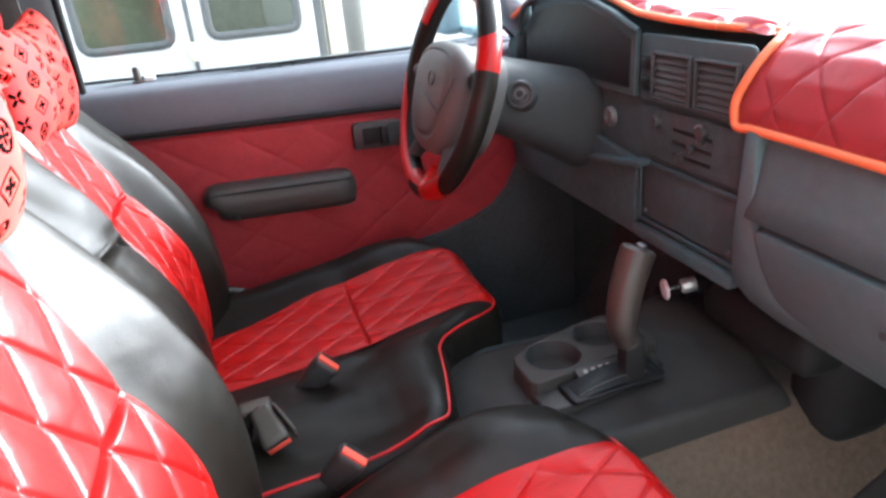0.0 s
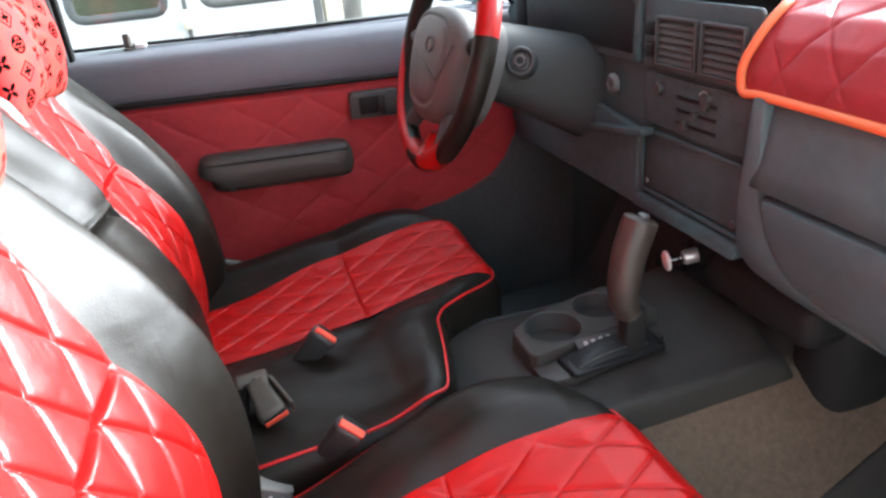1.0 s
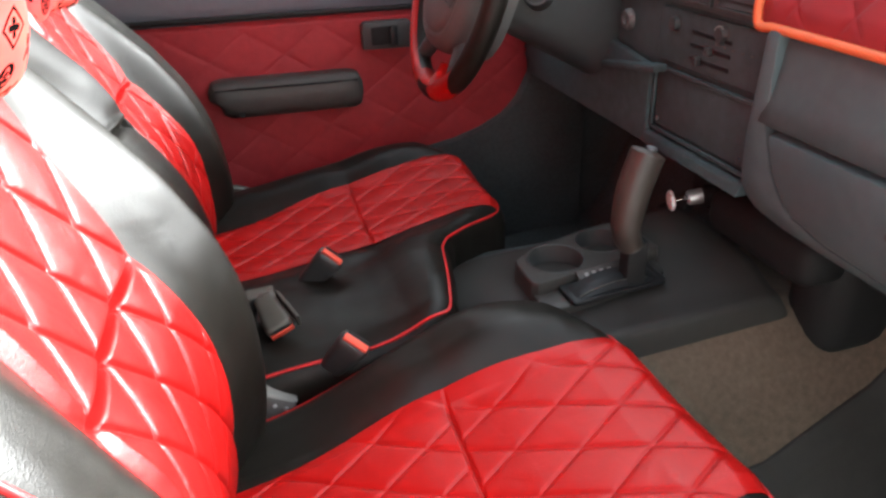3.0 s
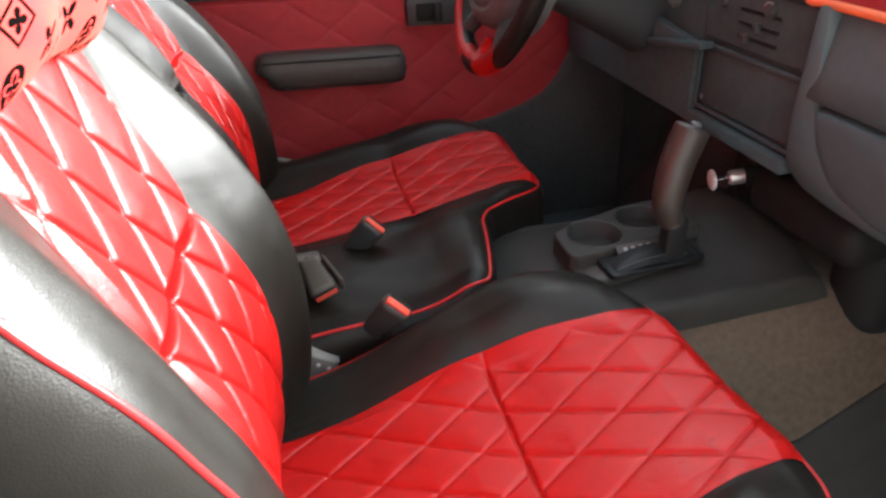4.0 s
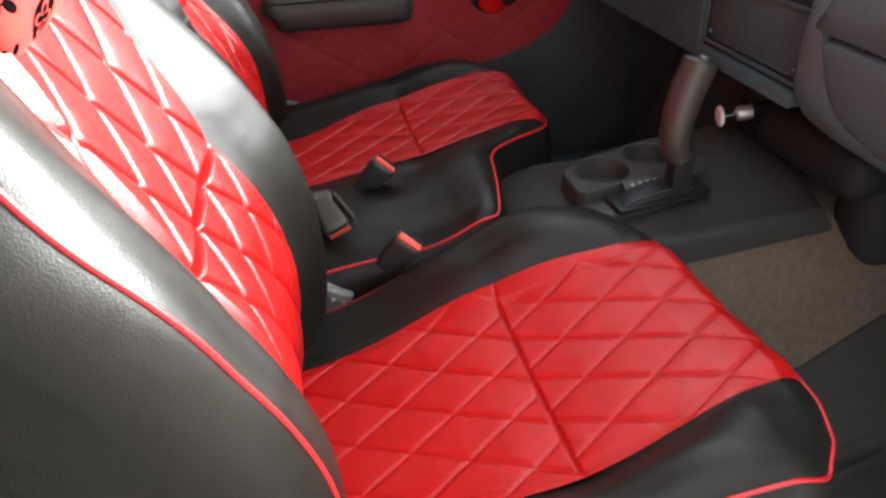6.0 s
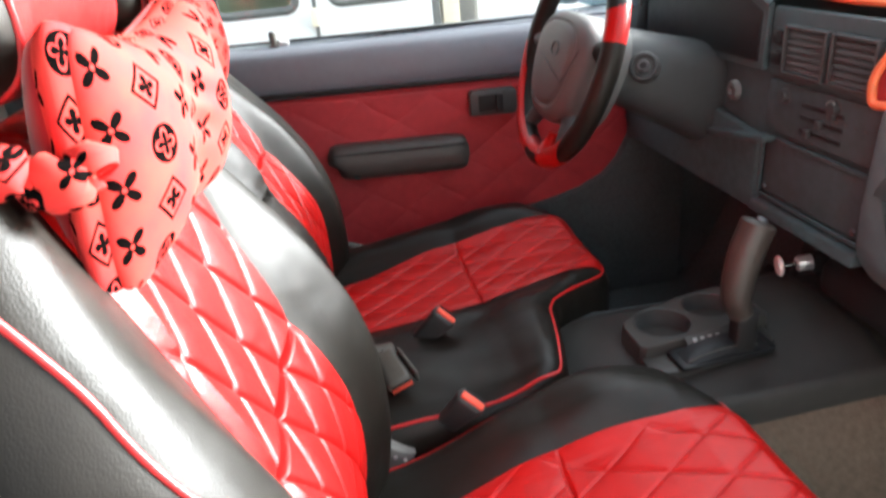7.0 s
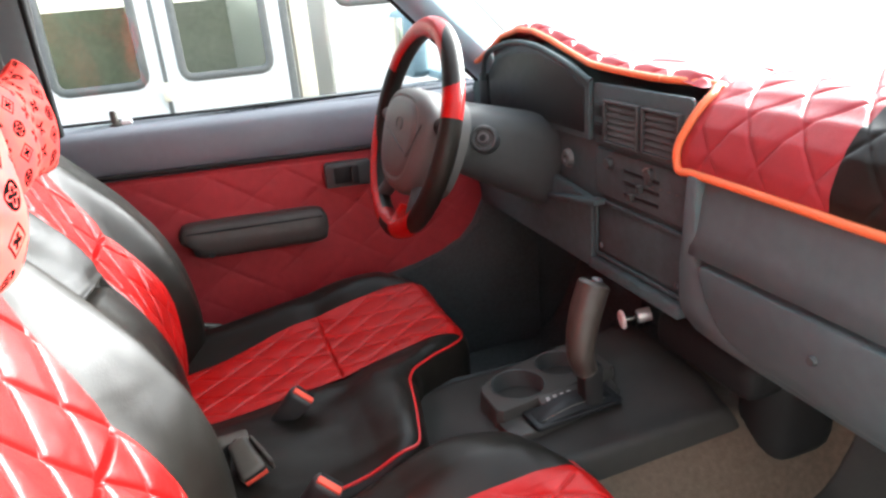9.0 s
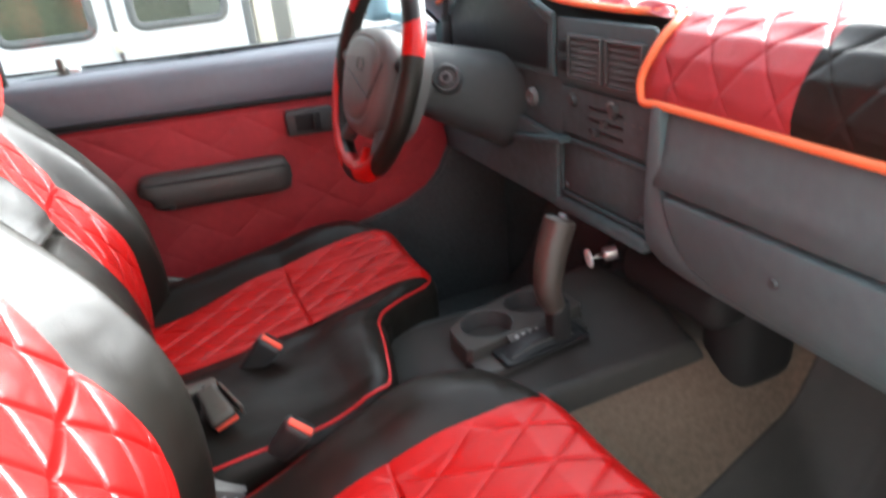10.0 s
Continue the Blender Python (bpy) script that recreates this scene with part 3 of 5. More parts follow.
def cushion(seat, cy, wl, wr, front_u, front_v, swell, hide, flare, crest):
    """wl, wr: half widths to the driver's door side and the other; front_u, front_v: the front edge in plan; swell: side bolster height to either side; hide: how far the piping sinks over the edge on the door side; flare: how far the red panel widens to the other side, halfway back."""
    R, RF, ZB, BACK = 0.040, 0.046, 0.655, -0.06
    DEEP = 0.32

    def top_z(x, u):
        z = np.interp(x, [-0.06, 0.0, 0.10, 0.20, 0.25, 0.33, 0.41, 0.46, 0.50], [0.800, 0.808, 0.820, 0.836, 0.842, 0.862, 0.880, 0.885, 0.880])
        if not crest:
            # the bench's middle place: a shallow hollow behind a stuffed front roll
            z = z + sstep(0.14, 0.20, -u) * (0.012 * np.exp(-(((x - 0.29) / 0.045) ** 2)) - 0.008 * np.exp(-(((x - 0.19) / 0.07) ** 2)))
        au = np.abs(u)
        amp = np.where(u > 0, swell[0], swell[1])
        if crest:
            # the inner bolster lies low at the back and swells ahead of the seam
            amp = np.where(u > 0, -0.020 + 0.062 * sstep(0.03, 0.31, x) - 0.004 * sstep(0.34, 0.40, x), amp)
        push = np.where(u < 0, flare, 0.0) * (1 - sstep(0.28, 0.47, x))
        bol = amp * sstep(0.095 + push, 0.165 + push, au) * (1 - 0.9 * sstep(0.30, 0.47, x)) - 0.012 * sstep(0.12, 0.2, au) * sstep(0.36, 0.48, x)
        mid = sstep(0.13, 0.30, -u) * (0.006 + 0.10 * np.clip(0.22 - x, 0, 0.3) * 0.3) if wr > 0.3 else 0.0
        dish = -0.006 * np.cos(np.clip(u / 0.13, -1, 1) * math.pi / 2) ** 2
        # stuffed roll of the bolster, seam to edge
        wide = np.where(u > 0, wl, wr) - 0.012
        seam = 0.128 + push
        roll = 0.011 * np.sin(np.clip((au - seam) / (wide - seam), 0, 1) * math.pi) ** 0.8 * (1 - 0.6 * sstep(0.34, 0.48, x))
        bead = 0.0055 * (1 - np.exp(-np.clip(au - 0.104 - push, 0, 1) / 0.010)) * sstep(0.0, 0.03, au - 0.095 - push)
        return z + bol + dish + mid + roll + bead * (1 - sstep(0.40, 0.47, x))

    def front_x(u):
        return np.interp(u, front_u, front_v)

    def red_reach(x, side):
        """Half width of the red panel at x."""
        base = 0.100 + 0.025 * sstep(0.0, 0.22, x)
        return base + np.where(np.asarray(side) < 0, flare, 0.1 * flare) * (1 - sstep(0.21, 0.47, x))

    def surface(along, q, red=False):
        """along: way from the back, as x, on past the front lip; q: way across from the middle, on past the side."""
        sgn = np.sign(q)
        w = np.where(q > 0, wl, wr)
        ho, vo = roll_over(np.abs(q) - (w - R), R)
        u = sgn * (w - R + ho)
        fx = front_x(u)
        hx, vx = roll_over(along - (fx - RF), RF)
        x = fx - RF + hx
        z = top_z(x, u)
        if red:
            g = np.exp(-(((x - 0.25) / 0.0020) ** 2))
            pu = np.where(x > 0.25, quilt(x, u, 0.120, 0.0645, 0.357, 0.054), quilt(x, u, 0.1065, 0.065, 0.107, 0.003))
            k = np.clip((red_reach(x, u) + 0.0025 - np.abs(u)) / 0.020, 0, 1)
            k = k * np.clip((0.020 - vx) / 0.016, 0, 1)
            z = z + (0.0046 * pu * (1 - g) - 0.0015 * g + 0.003) * k
        else:
            z = z - 0.0008 + 0.0014 * np.sin(30 * x + 14 * u) * np.sin(70 * u + 8 * x) * sstep(0.125, 0.165, np.abs(u)) - 0.004 * np.exp(-(((x - 0.25) / 0.03) ** 2)) * sstep(0.1, 0.14, np.abs(u)) * (1 - sstep(0.17, 0.2, np.abs(u)))
        z = np.maximum(z - vo - vx, ZB)
        tuck = 0.012 * np.clip((vo - 0.05) / 0.1, 0, 1)
        return np.stack([x, cy + u - sgn * tuck, z], -1)

    def reach(q):
        w = np.where(q > 0, wl, wr)
        ho, _ = roll_over(np.abs(q) - (w - R), R)
        return front_x(np.sign(q) * (w - R + ho)) - RF

    LIP = 0.036
    T, Q = np.meshgrid(np.linspace(0, 1, 420), np.linspace(-1, 1, 200), indexing="ij")
    U = Q * red_reach(BACK + T * (0.47 - BACK), Q)
    sheet("seat_panel", surface(BACK + T * (reach(U) + LIP - BACK), U, True), RED, seat, "red diamond-quilted leatherette", flip=True)
    t = np.concatenate([np.linspace(0, 1, 150), 1 + np.linspace(0, 1, 45)[1:]])
    for side, w in ((-1, wr), (1, wl)):
        T, Q = np.meshgrid(t, np.linspace(0, 1, 90), indexing="ij")
        r0 = red_reach(BACK + np.clip(T, 0, 1) * (0.47 - BACK), side) - 0.001
        U = side * (r0 + Q * (w + 0.16 - r0))
        lip = reach(U) + LIP
        along = np.where(T <= 1, BACK + T * (lip - BACK), lip + (T - 1) * DEEP)
        sheet("seat_bolster", surface(along, U), BLACK, seat, "black leatherette", flip=(side > 0))
    T, Q = np.meshgrid(np.linspace(0, 1, 30), np.linspace(-1, 1, 30), indexing="ij")
    U = Q * (red_reach(0.47, Q) + 0.0005)
    sheet("seat_front", surface(reach(U) + LIP - 0.001 + T * DEEP, U), BLACK, seat, "black leatherette front", flip=True)
    # piping round the whole upper edge
    us = np.linspace(-(wr - 0.030), wl - 0.030, 130)
    front = [tuple(p) for p in surface(reach(us) + LIP + 0.002 + hide * sstep(0.14, 0.18, us), us)]
    back_x = np.linspace(-0.04, 1, 40)

    def side_line(sg, w):
        sink = hide if sg > 0 else 0.0
        lim = float(front_x(sg * (w - 0.012))) - 0.045
        xs_ = np.linspace(-0.05, lim, 40)
        return [tuple(p) for p in surface(xs_, sg * (w - R + 0.028 + sink * sstep(0.14, 0.32, xs_)))]

    def corner(sg, w):
        """From the side line round the front corner."""
        sink = hide if sg > 0 else 0.0
        q0, q1 = w - R + 0.028 + sink, w - 0.030
        a0 = float(front_x(sg * (w - 0.012))) - 0.045
        a1 = float(reach(np.array(sg * q1))) + LIP + 0.002 + sink
        th = np.linspace(0, math.pi / 2, 14)[1:-1]
        return [tuple(p) for p in surface(a0 + (a1 - a0) * np.sin(th), sg * (q1 + (q0 - q1) * np.cos(th)))]

    loop = side_line(-1, wr)[::3] + corner(-1, wr)[::2] + front[::3] + corner(1, wl)[::-2] + side_line(1, wl)[::-3]
    fine = np.array([tuple(p) for p in smooth_line(loop, 420)])
    for _ in range(14):
        fine[1:-1] = (fine[:-2] + 2 * fine[1:-1] + fine[2:]) / 4
    tube("piping", [tuple(p) for p in fine], 0.0025, PIPING, seat, "red piping")
    mid_y, wide = cy + (wl - wr) / 2, wl + wr
    boxed("seat_base", (0.15, mid_y, 0.66), (0.36, wide - 0.08, 0.07), RUBBER, seat, "black seat pan", bevel=0.02)
    for k in (-1, 1):
        boxed("seat_rail", (0.16, mid_y + k * (wide / 2 - 0.07), 0.595), (0.44, 0.035, 0.085), STEEL, seat, "grey steel seat rail", bevel=0.005)


def backrest(seat, cy, wl, wr, shift, lean):
    turn = Matrix.Translation((shift, 0, 0)) @ Matrix.Translation(RECLINE_PIVOT) @ Matrix.Rotation(radians(-lean), 4, "Y") @ Matrix.Translation(-RECLINE_PIVOT)
    R = 0.036
    line = np.array(smooth_line([(-0.03, 0, 0.74), (0.000, 0, 0.82), (0.013, 0, 0.90), (0.012, 0, 0.98), (-0.004, 0, 1.045), (-0.031, 0, 1.105), (-0.056, 0, 1.17), (-0.091, 0, 1.265), (-0.120, 0, 1.335), (-0.134, 0, 1.366)], 240))
    seglen = np.r_[0, np.cumsum(np.hypot(*np.diff(line[:, [0, 2]], axis=0).T))]
    LEN = seglen[-1]
    bench = wr > 0.3
    Z_GROOVE = 1.121 if bench else 1.105
    S_GROOVE = np.interp(Z_GROOVE, line[:, 2], seglen)

    def centre(s):
        sc = np.clip(s, 0, LEN)
        x, z = np.interp(sc, seglen, line[:, 0]), np.interp(sc, seglen, line[:, 2])
        e = 0.012
        dx = np.interp(np.clip(sc + e, 0, LEN), seglen, line[:, 0]) - np.interp(np.clip(sc - e, 0, LEN), seglen, line[:, 0])
        dz = np.interp(np.clip(sc + e, 0, LEN), seglen, line[:, 2]) - np.interp(np.clip(sc - e, 0, LEN), seglen, line[:, 2])
        h = np.hypot(dx, dz)
        return x, z, dx / h, dz / h

    def red_half(s):
        z = np.interp(np.clip(s, 0, LEN), seglen, line[:, 2])
        return 0.121 - 0.005 * np.exp(-(((z - Z_GROOVE) / 0.014) ** 2)) + 0.008 * np.exp(-(((z - 0.98) / 0.07) ** 2)) - 0.010 * sstep(1.30, 1.37, z)

    def far_cut(z):
        # the bench's red panel stops short of the door-side bolster
        return 0.038 * sstep(0.80, 0.99, z) if bench else 0.0 * z

    def armrest_edge(u, z):
        # distance inside the outline of the armrest folded into the bench back
        du = -u - 0.153
        dz = 1.116 + 0.10 * (-u - 0.18) - z
        r = 0.032
        a, b = np.maximum(r - du, 0), np.maximum(r - dz, 0)
        return np.minimum(np.maximum(r - np.hypot(a, b), np.minimum(np.minimum(du, dz), 0)), 0.392 + u)

    RN, GROW = (R, 0.0) if bench else (0.055, 0.0104)

    def surface(s, q, red=False, armrest=False):
        sgn = np.sign(q)
        r = np.where(q > 0, R, RN)
        w = np.where(q > 0, wl, wr + GROW) - 0.055 * sstep(LEN - 0.20, LEN + 0.02, np.clip(s, 0, LEN + 0.02))
        ho, vo = roll_over(np.abs(q) - (w - r), r)
        u = sgn * (w - r + ho)
        ts, td = roll_over(s - (LEN - 0.03), 0.035)
        sc = LEN - 0.03 + ts
        x, z, tx, tz = centre(sc)
        over = np.maximum(sc - LEN, 0)
        x, z = x + tx * over, z + tz * over
        nx, nz = tz, -tx
        au = np.abs(u) + np.where(u > 0, far_cut(z), 0)
        amp = 0.046 - 0.034 * sstep(1.10, 1.29, z)
        if bench:
            amp = amp - np.where(u < 0, 0.016 * (1 - sstep(1.09, 1.20, z)), 0)
        else:
            amp = amp - np.where(u < 0, 0.018 * (1 - sstep(1.05, 1.30, z)), 0)
        rise = sstep(0.100, 0.170, au) if bench else np.where(u > 0, sstep(0.100, 0.208, au), sstep(0.100, 0.170, au))
        out = amp * rise - 0.008 * np.cos(np.clip(u / 0.13, -1, 1) * math.pi / 2) ** 2
        if red:
            g = np.exp(-(((s - S_GROOVE) / 0.0032) ** 2))
            pu = quilt(s - S_GROOVE, u, 0.115, 0.072, 0.0, 0.036)
            out = out + (0.0070 * pu * (1 - g) - 0.007 * g + 0.003) * np.clip((red_half(s) - au) / 0.014, 0, 1)
        else:
            out = out - 0.0006 + 0.0014 * np.sin(26 * z + 10 * u) * np.sin(80 * u) * sstep(0.12, 0.16, au)
        if bench:
            out = out - 0.22 * np.maximum(-u - 0.165, 0) * sstep(1.10, 1.16, z)
            d = armrest_edge(u, z)
            if armrest:
                f = np.clip((d + 0.003) / 0.016, 0, 1)
                out = out - 0.044 + 0.041 * np.sqrt(1 - (1 - f) ** 2) + 0.004 * sstep(0.01, 0.09, d)
            else:
                out = out - 0.040 * sstep(-0.004, 0.007, d) - 0.006 * sstep(-0.030, 0.0, d) + 0.003 * np.exp(-(((d + 0.005) / 0.005) ** 2))
        out = out - np.minimum(vo, 0.145) - np.minimum(td, 0.14)
        return np.stack([x + nx * out, cy + u, z + nz * out], -1)

    def turned(P):
        sh = P.shape
        Q = np.c_[P.reshape(-1, 3), np.ones(P.size // 3)] @ np.array(turn).T
        return Q[:, :3].reshape(sh)

    s = np.concatenate([np.linspace(0, LEN - 0.02, 480), np.linspace(LEN - 0.02, LEN + 0.20, 50)[1:]])
    S, Q = np.meshgrid(s, np.linspace(-1, 1, 190), indexing="ij")
    sheet("back_panel", turned(surface(S, Q * (red_half(S) - np.where(Q > 0, far_cut(np.interp(S, seglen, line[:, 2])), 0)), True)), RED, seat, "red diamond-quilted leatherette", flip=True)
    s = np.concatenate([np.linspace(0, LEN - 0.02, 240), np.linspace(LEN - 0.02, LEN + 0.20, 40)[1:]])
    for side, w in ((-1, wr), (1, wl)):
        S, Q = np.meshgrid(s, np.linspace(0, 1, 260 if bench and side < 0 else 80), indexing="ij")
        rh = red_half(S) - 0.0015 - (far_cut(np.interp(S, seglen, line[:, 2])) if side > 0 else 0)
        sheet("back_bolster", turned(surface(S, side * (rh + Q * (w + 0.17 - rh)))), BLACK, seat, "black leatherette", flip=(side > 0))
        sp = np.linspace(0.0, LEN - 0.01, 90)
        wn_ = w + (GROW if side < 0 else 0.0) - 0.055 * sstep(LEN - 0.20, LEN + 0.02, sp)
        tube("piping", [tuple(p) for p in turned(surface(sp, side * (wn_ - (RN + math.pi * RN / 2 * (-0.493 + 0.10 - 0.22 * sstep(0.53, 0.63, sp) + 0.17 * (1 - sstep(0.34, 0.62, sp)) + 0.08 * (1 - sstep(0.20, 0.40, sp))) if side < 0 and GROW else R + math.pi * R / 2 * -0.62))))], 0.0024, PIPING, seat, "red piping")
    if bench:
        S, Q = np.meshgrid(np.linspace(0.06, np.interp(1.17, line[:, 2], seglen), 120), np.linspace(0.150, 0.362, 110), indexing="ij")
        sheet("folded_armrest", turned(surface(S, -Q, armrest=True)), BLACK, seat, "black padded armrest folded into the back")
    bx = []
    for i in range(0, len(line), 6):
        x, z, tx, tz = centre(seglen[i])
        bx.append((x - tz * 0.138, z + tx * 0.138))
    Pb = np.array([[turn @ Vector((x, cy + u, z)) for u in np.linspace(-wr + 0.03, wl - 0.03, 6)] for x, z in bx])
    sheet("back_shell", Pb, BLACK, seat, "black seat back", flip=False)
    # head restraint: red front and back, black ends
    hr = np.zeros((30, 40, 3))
    for i, v in enumerate(np.linspace(-1, 1, 30)):
        e = max(0.0, 1 - abs(v) ** 6) ** 0.5
        for k in range(40):
            a = 2 * math.pi * k / 40
            ca, sa = math.cos(a), math.sin(a)
            x = 0.050 * abs(ca) ** 0.7 * np.sign(ca) * (0.25 + 0.75 * e)
            z = 0.105 * abs(sa) ** 0.75 * np.sign(sa) * (0.55 + 0.45 * e)
            hr[i, k] = turn @ (Vector((-0.160, cy + 0.135 * v, 1.478)) + Matrix.Rotation(radians(-16), 3, "Y") @ Vector((x, 0, z)))
    F = grid_faces(30, 40, False, True, flip=True)
    V = hr.reshape(-1, 3)
    link_mesh("headrest_cushion", V[4 * 40 : 28 * 40], grid_faces(24, 40, False, True, flip=True), RED, seat, "plain red leatherette headrest")
    for lo_, hi_ in ((0, 5), (27, 30)):
        cap = V[lo_ * 40 : hi_ * 40]
        fc = grid_faces(hi_ - lo_, 40, False, True, flip=True)
        fc.append(tuple(range(40)) if lo_ == 0 else tuple(2 * 40 + k for k in reversed(range(40))))
        link_mesh("headrest_side", cap, fc, BLACK, seat, "black leatherette headrest end")
    for i in (4, 27):
        tube("headrest_piping", [tuple(p) for p in hr[i]], 0.0026, PIPING, seat, closed=True)
    for side in (-1, 1):
        a, b = turn @ Vector((-0.150, cy + side * 0.06, 1.33)), turn @ Vector((-0.168, cy + side * 0.06, 1.40))
        tube("headrest_post", [a, b], 0.006, CHROME, seat, "chrome post")
    return turn


def front_seat(label, cy, wl, wr, front_u, front_v, swell, shift, lean, hide=0.0, flare=0.0, crest=False):
    seat = thing("front_seat", label, "car seat", (0.19, cy, FLOOR_Z), "front seats")
    cushion(seat, cy, wl, wr, front_u, front_v, swell, hide, flare, crest)
    turn = backrest(seat, cy, wl - 0.005, wr - 0.005, shift, lean)
    return seat, turn


pseat, pturn = front_seat("single passenger car seat in red quilted and black leatherette", PY, 0.240, 0.240,
                          [-0.25, -0.225, -0.19, -0.15, -0.10, 0.10, 0.15, 0.19, 0.225, 0.25], [0.405, 0.452, 0.486, 0.500, 0.506, 0.494, 0.480, 0.464, 0.425, 0.385], (0.024, 0.020), 0.0, 0.0, 0.03, 0.034, True)
dseat, dturn = front_seat("wide driver bench seat in red quilted and black leatherette", DY, 0.240, 0.400,
                          [-0.41, -0.39, -0.368, -0.30, -0.255, -0.225, -0.195, -0.167, -0.146, -0.126, -0.10, 0.10, 0.15, 0.19, 0.225, 0.25],
                          [0.27, 0.305, 0.322, 0.338, 0.346, 0.352, 0.370, 0.412, 0.456, 0.482, 0.492, 0.496, 0.482, 0.465, 0.425, 0.385], (0.020, 0.006), -0.022, 6.5)
tube("recline_lever", smooth_line([(0.0, 0.882, 0.835), (0.03, 0.888, 0.832), (0.075, 0.892, 0.812)], 10), 0.008, BUCKGREY, dseat, "grey recline lever")


# ---- neck pillows on the head restraints ----
def neck_pillow(cy, turn, label, sink=0.0, back=0.0, tall=1.0):
    """A boxed cushion: a bulging front and back, a band between two seams, a pinched waist and four ears."""
    ob = thing("neck_pillow", label, "pillow", tuple(turn @ Vector((-0.06, cy, 1.33))), "neck pillows")
    XF, XB, ZM, L = -0.061, -0.079, 1.347 - sink, 0.128
    n = 65

    def rim(v, w):
        up = 0.056 + 0.032 * v ** 2
        low = 0.073 + 0.023 * v ** 2
        ear = 1 - 0.17 * (v * w) ** 4
        y = L * v * (0.945 + 0.055 * w ** 2) * ear
        z = np.where(w > 0, up, low) * w * (0.97 + 0.03 * v ** 2) * ear
        return y, z * tall

    def place(x, y, z):
        sh = np.broadcast(x, y, z).shape
        Q = np.stack([np.broadcast_to(x, sh) - back + 0.08 * z + 0.085 * y, cy + y, ZM + z, np.ones(sh)], -1) @ np.array(turn).T
        return Q[..., :3]

    t = np.sin(np.linspace(-1, 1, n) * math.pi / 2)
    V, W = np.meshgrid(t, t, indexing="ij")
    y, z = rim(V, W)
    swell = ((1 - np.abs(V) ** 2.6) * (1 - np.abs(W) ** 2.4)) ** 0.62
    fold = 0.0022 * np.sin(95 * y + 9 * np.sin(30 * z)) * np.exp(-((y / 0.035) ** 2)) + 0.0014 * np.sin(60 * z + 40 * y)
    bulge = 0.040 * swell * (0.66 + 0.34 * sstep(0.0, 0.55, np.abs(V))) + fold * swell
    way = np.cumsum(np.r_[0, np.hypot(np.diff(y[:, n // 2]), np.diff(bulge[:, n // 2]))])
    front = place(XF + bulge, y, z)
    uv = np.stack([np.broadcast_to((way - 0.030)[:, None], z.shape), z + 0.0135], -1)
    sheet("pillow_front", front, VELVET, ob, "red velvet with black printed motifs", flip=True, uvs=uv.reshape(-1, 2))
    sheet("pillow_back", place(XB - 0.9 * bulge, y, z), VELVETPLAIN, ob, "plain red velvet back")
    loop = [(v, -1.0) for v in t] + [(1.0, w) for w in t[1:]] + [(v, 1.0) for v in t[::-1][1:]] + [(-1.0, w) for w in t[::-1][1:-1]]
    ly, lz = rim(np.array([p[0] for p in loop]), np.array([p[1] for p in loop]))
    d = np.cumsum(np.r_[0, np.hypot(np.diff(ly), np.diff(lz))])
    k = np.linspace(0, 1, 9)[:, None]
    out = 1 + 0.07 * np.sin(k * math.pi)
    band = place(XF + (XB - XF) * k + 0 * ly, ly * out, lz * out)
    uvb = np.stack([0.012 + 0.040 * k + 0 * ly, 0.006 + d + 0 * k], -1)
    sheet("pillow_band", band, VELVET, ob, "red velvet side band with black printed motifs", close_m=True, uvs=uvb.reshape(-1, 2))
    # gathered strap to the headrest
    for side in (-1, 1):
        line = smooth_line([(-0.075, cy + side * 0.135, 1.345), (-0.115, cy + side * 0.150, 1.355), (-0.165, cy + side * 0.146, 1.375), (-0.215, cy + side * 0.10, 1.40)], 60)
        rr = [0.0125 + 0.004 * math.sin(i * 1.1) + 0.002 * math.sin(i * 2.7) for i in range(len(line))]
        pts = [turn @ Vector((p[0], p[1] + 0.004 * math.sin(i * 0.55), p[2] + 0.004 * math.sin(i * 0.8))) for i, p in enumerate(line)]
        v, f = tube_verts(pts, rr, 14)
        box_uv(link_mesh("gathered_strap", v, f, VELVET, ob, "gathered red velvet strap"), Vector((0, cy, 1.34)), lambda i: True, 1.4)
    return ob


neck_pillow(PY + 0.004, pturn, "bone-shaped red velvet neck pillow strapped to the passenger headrest", 0.004, 0.010)
neck_pillow(DY + 0.012, dturn, "bone-shaped red velvet neck pillow strapped to the driver headrest", 0.014, 0.014, 1.13)

# ---- dashboard ----
dash = thing("dashboard", "black and grey plastic dashboard with vents, radio slot and glove box", "dashboard", (0.80, 0.28, 0.95))
# body: sections across the car
secs = []
for y in np.linspace(-0.42, 1.0, 72):
    hood = float(sstep(0.44, 0.56, y) - sstep(0.84, 0.93, y))
    pas = 0.3 - 0.3 * float(sstep(0.15, 0.20, y))
    ztop = 1.292 + 0.070 * hood
    face = 0.715 - 0.012 * pas
    pts = [
        (1.06, 1.265), (0.95, 1.285), (0.85, 1.292 + 0.020 * hood), (0.775 - 0.03 * hood, ztop - 0.014 * hood), (face + 0.045 - 0.045 * hood, ztop - 0.014), (face + 0.012, ztop - 0.045),
        (face, 1.21), (face - 0.012 * pas, 1.10), (face + 0.005, 1.00), (face + 0.03, 0.965), (face + 0.09, 0.93), (0.95, 0.92), (1.06, 0.94),
    ]
    secs.append([(x, y, z) for x, z in pts])
P = np.array(secs)
n, m = P.shape[:2]
body_faces = grid_faces(n, m, False, True) + [tuple(range(m)), tuple((n - 1) * m + k for k in reversed(range(m)))]
link_mesh("body", P.reshape(-1, 3), body_faces, DASH, dash, "black grained plastic")


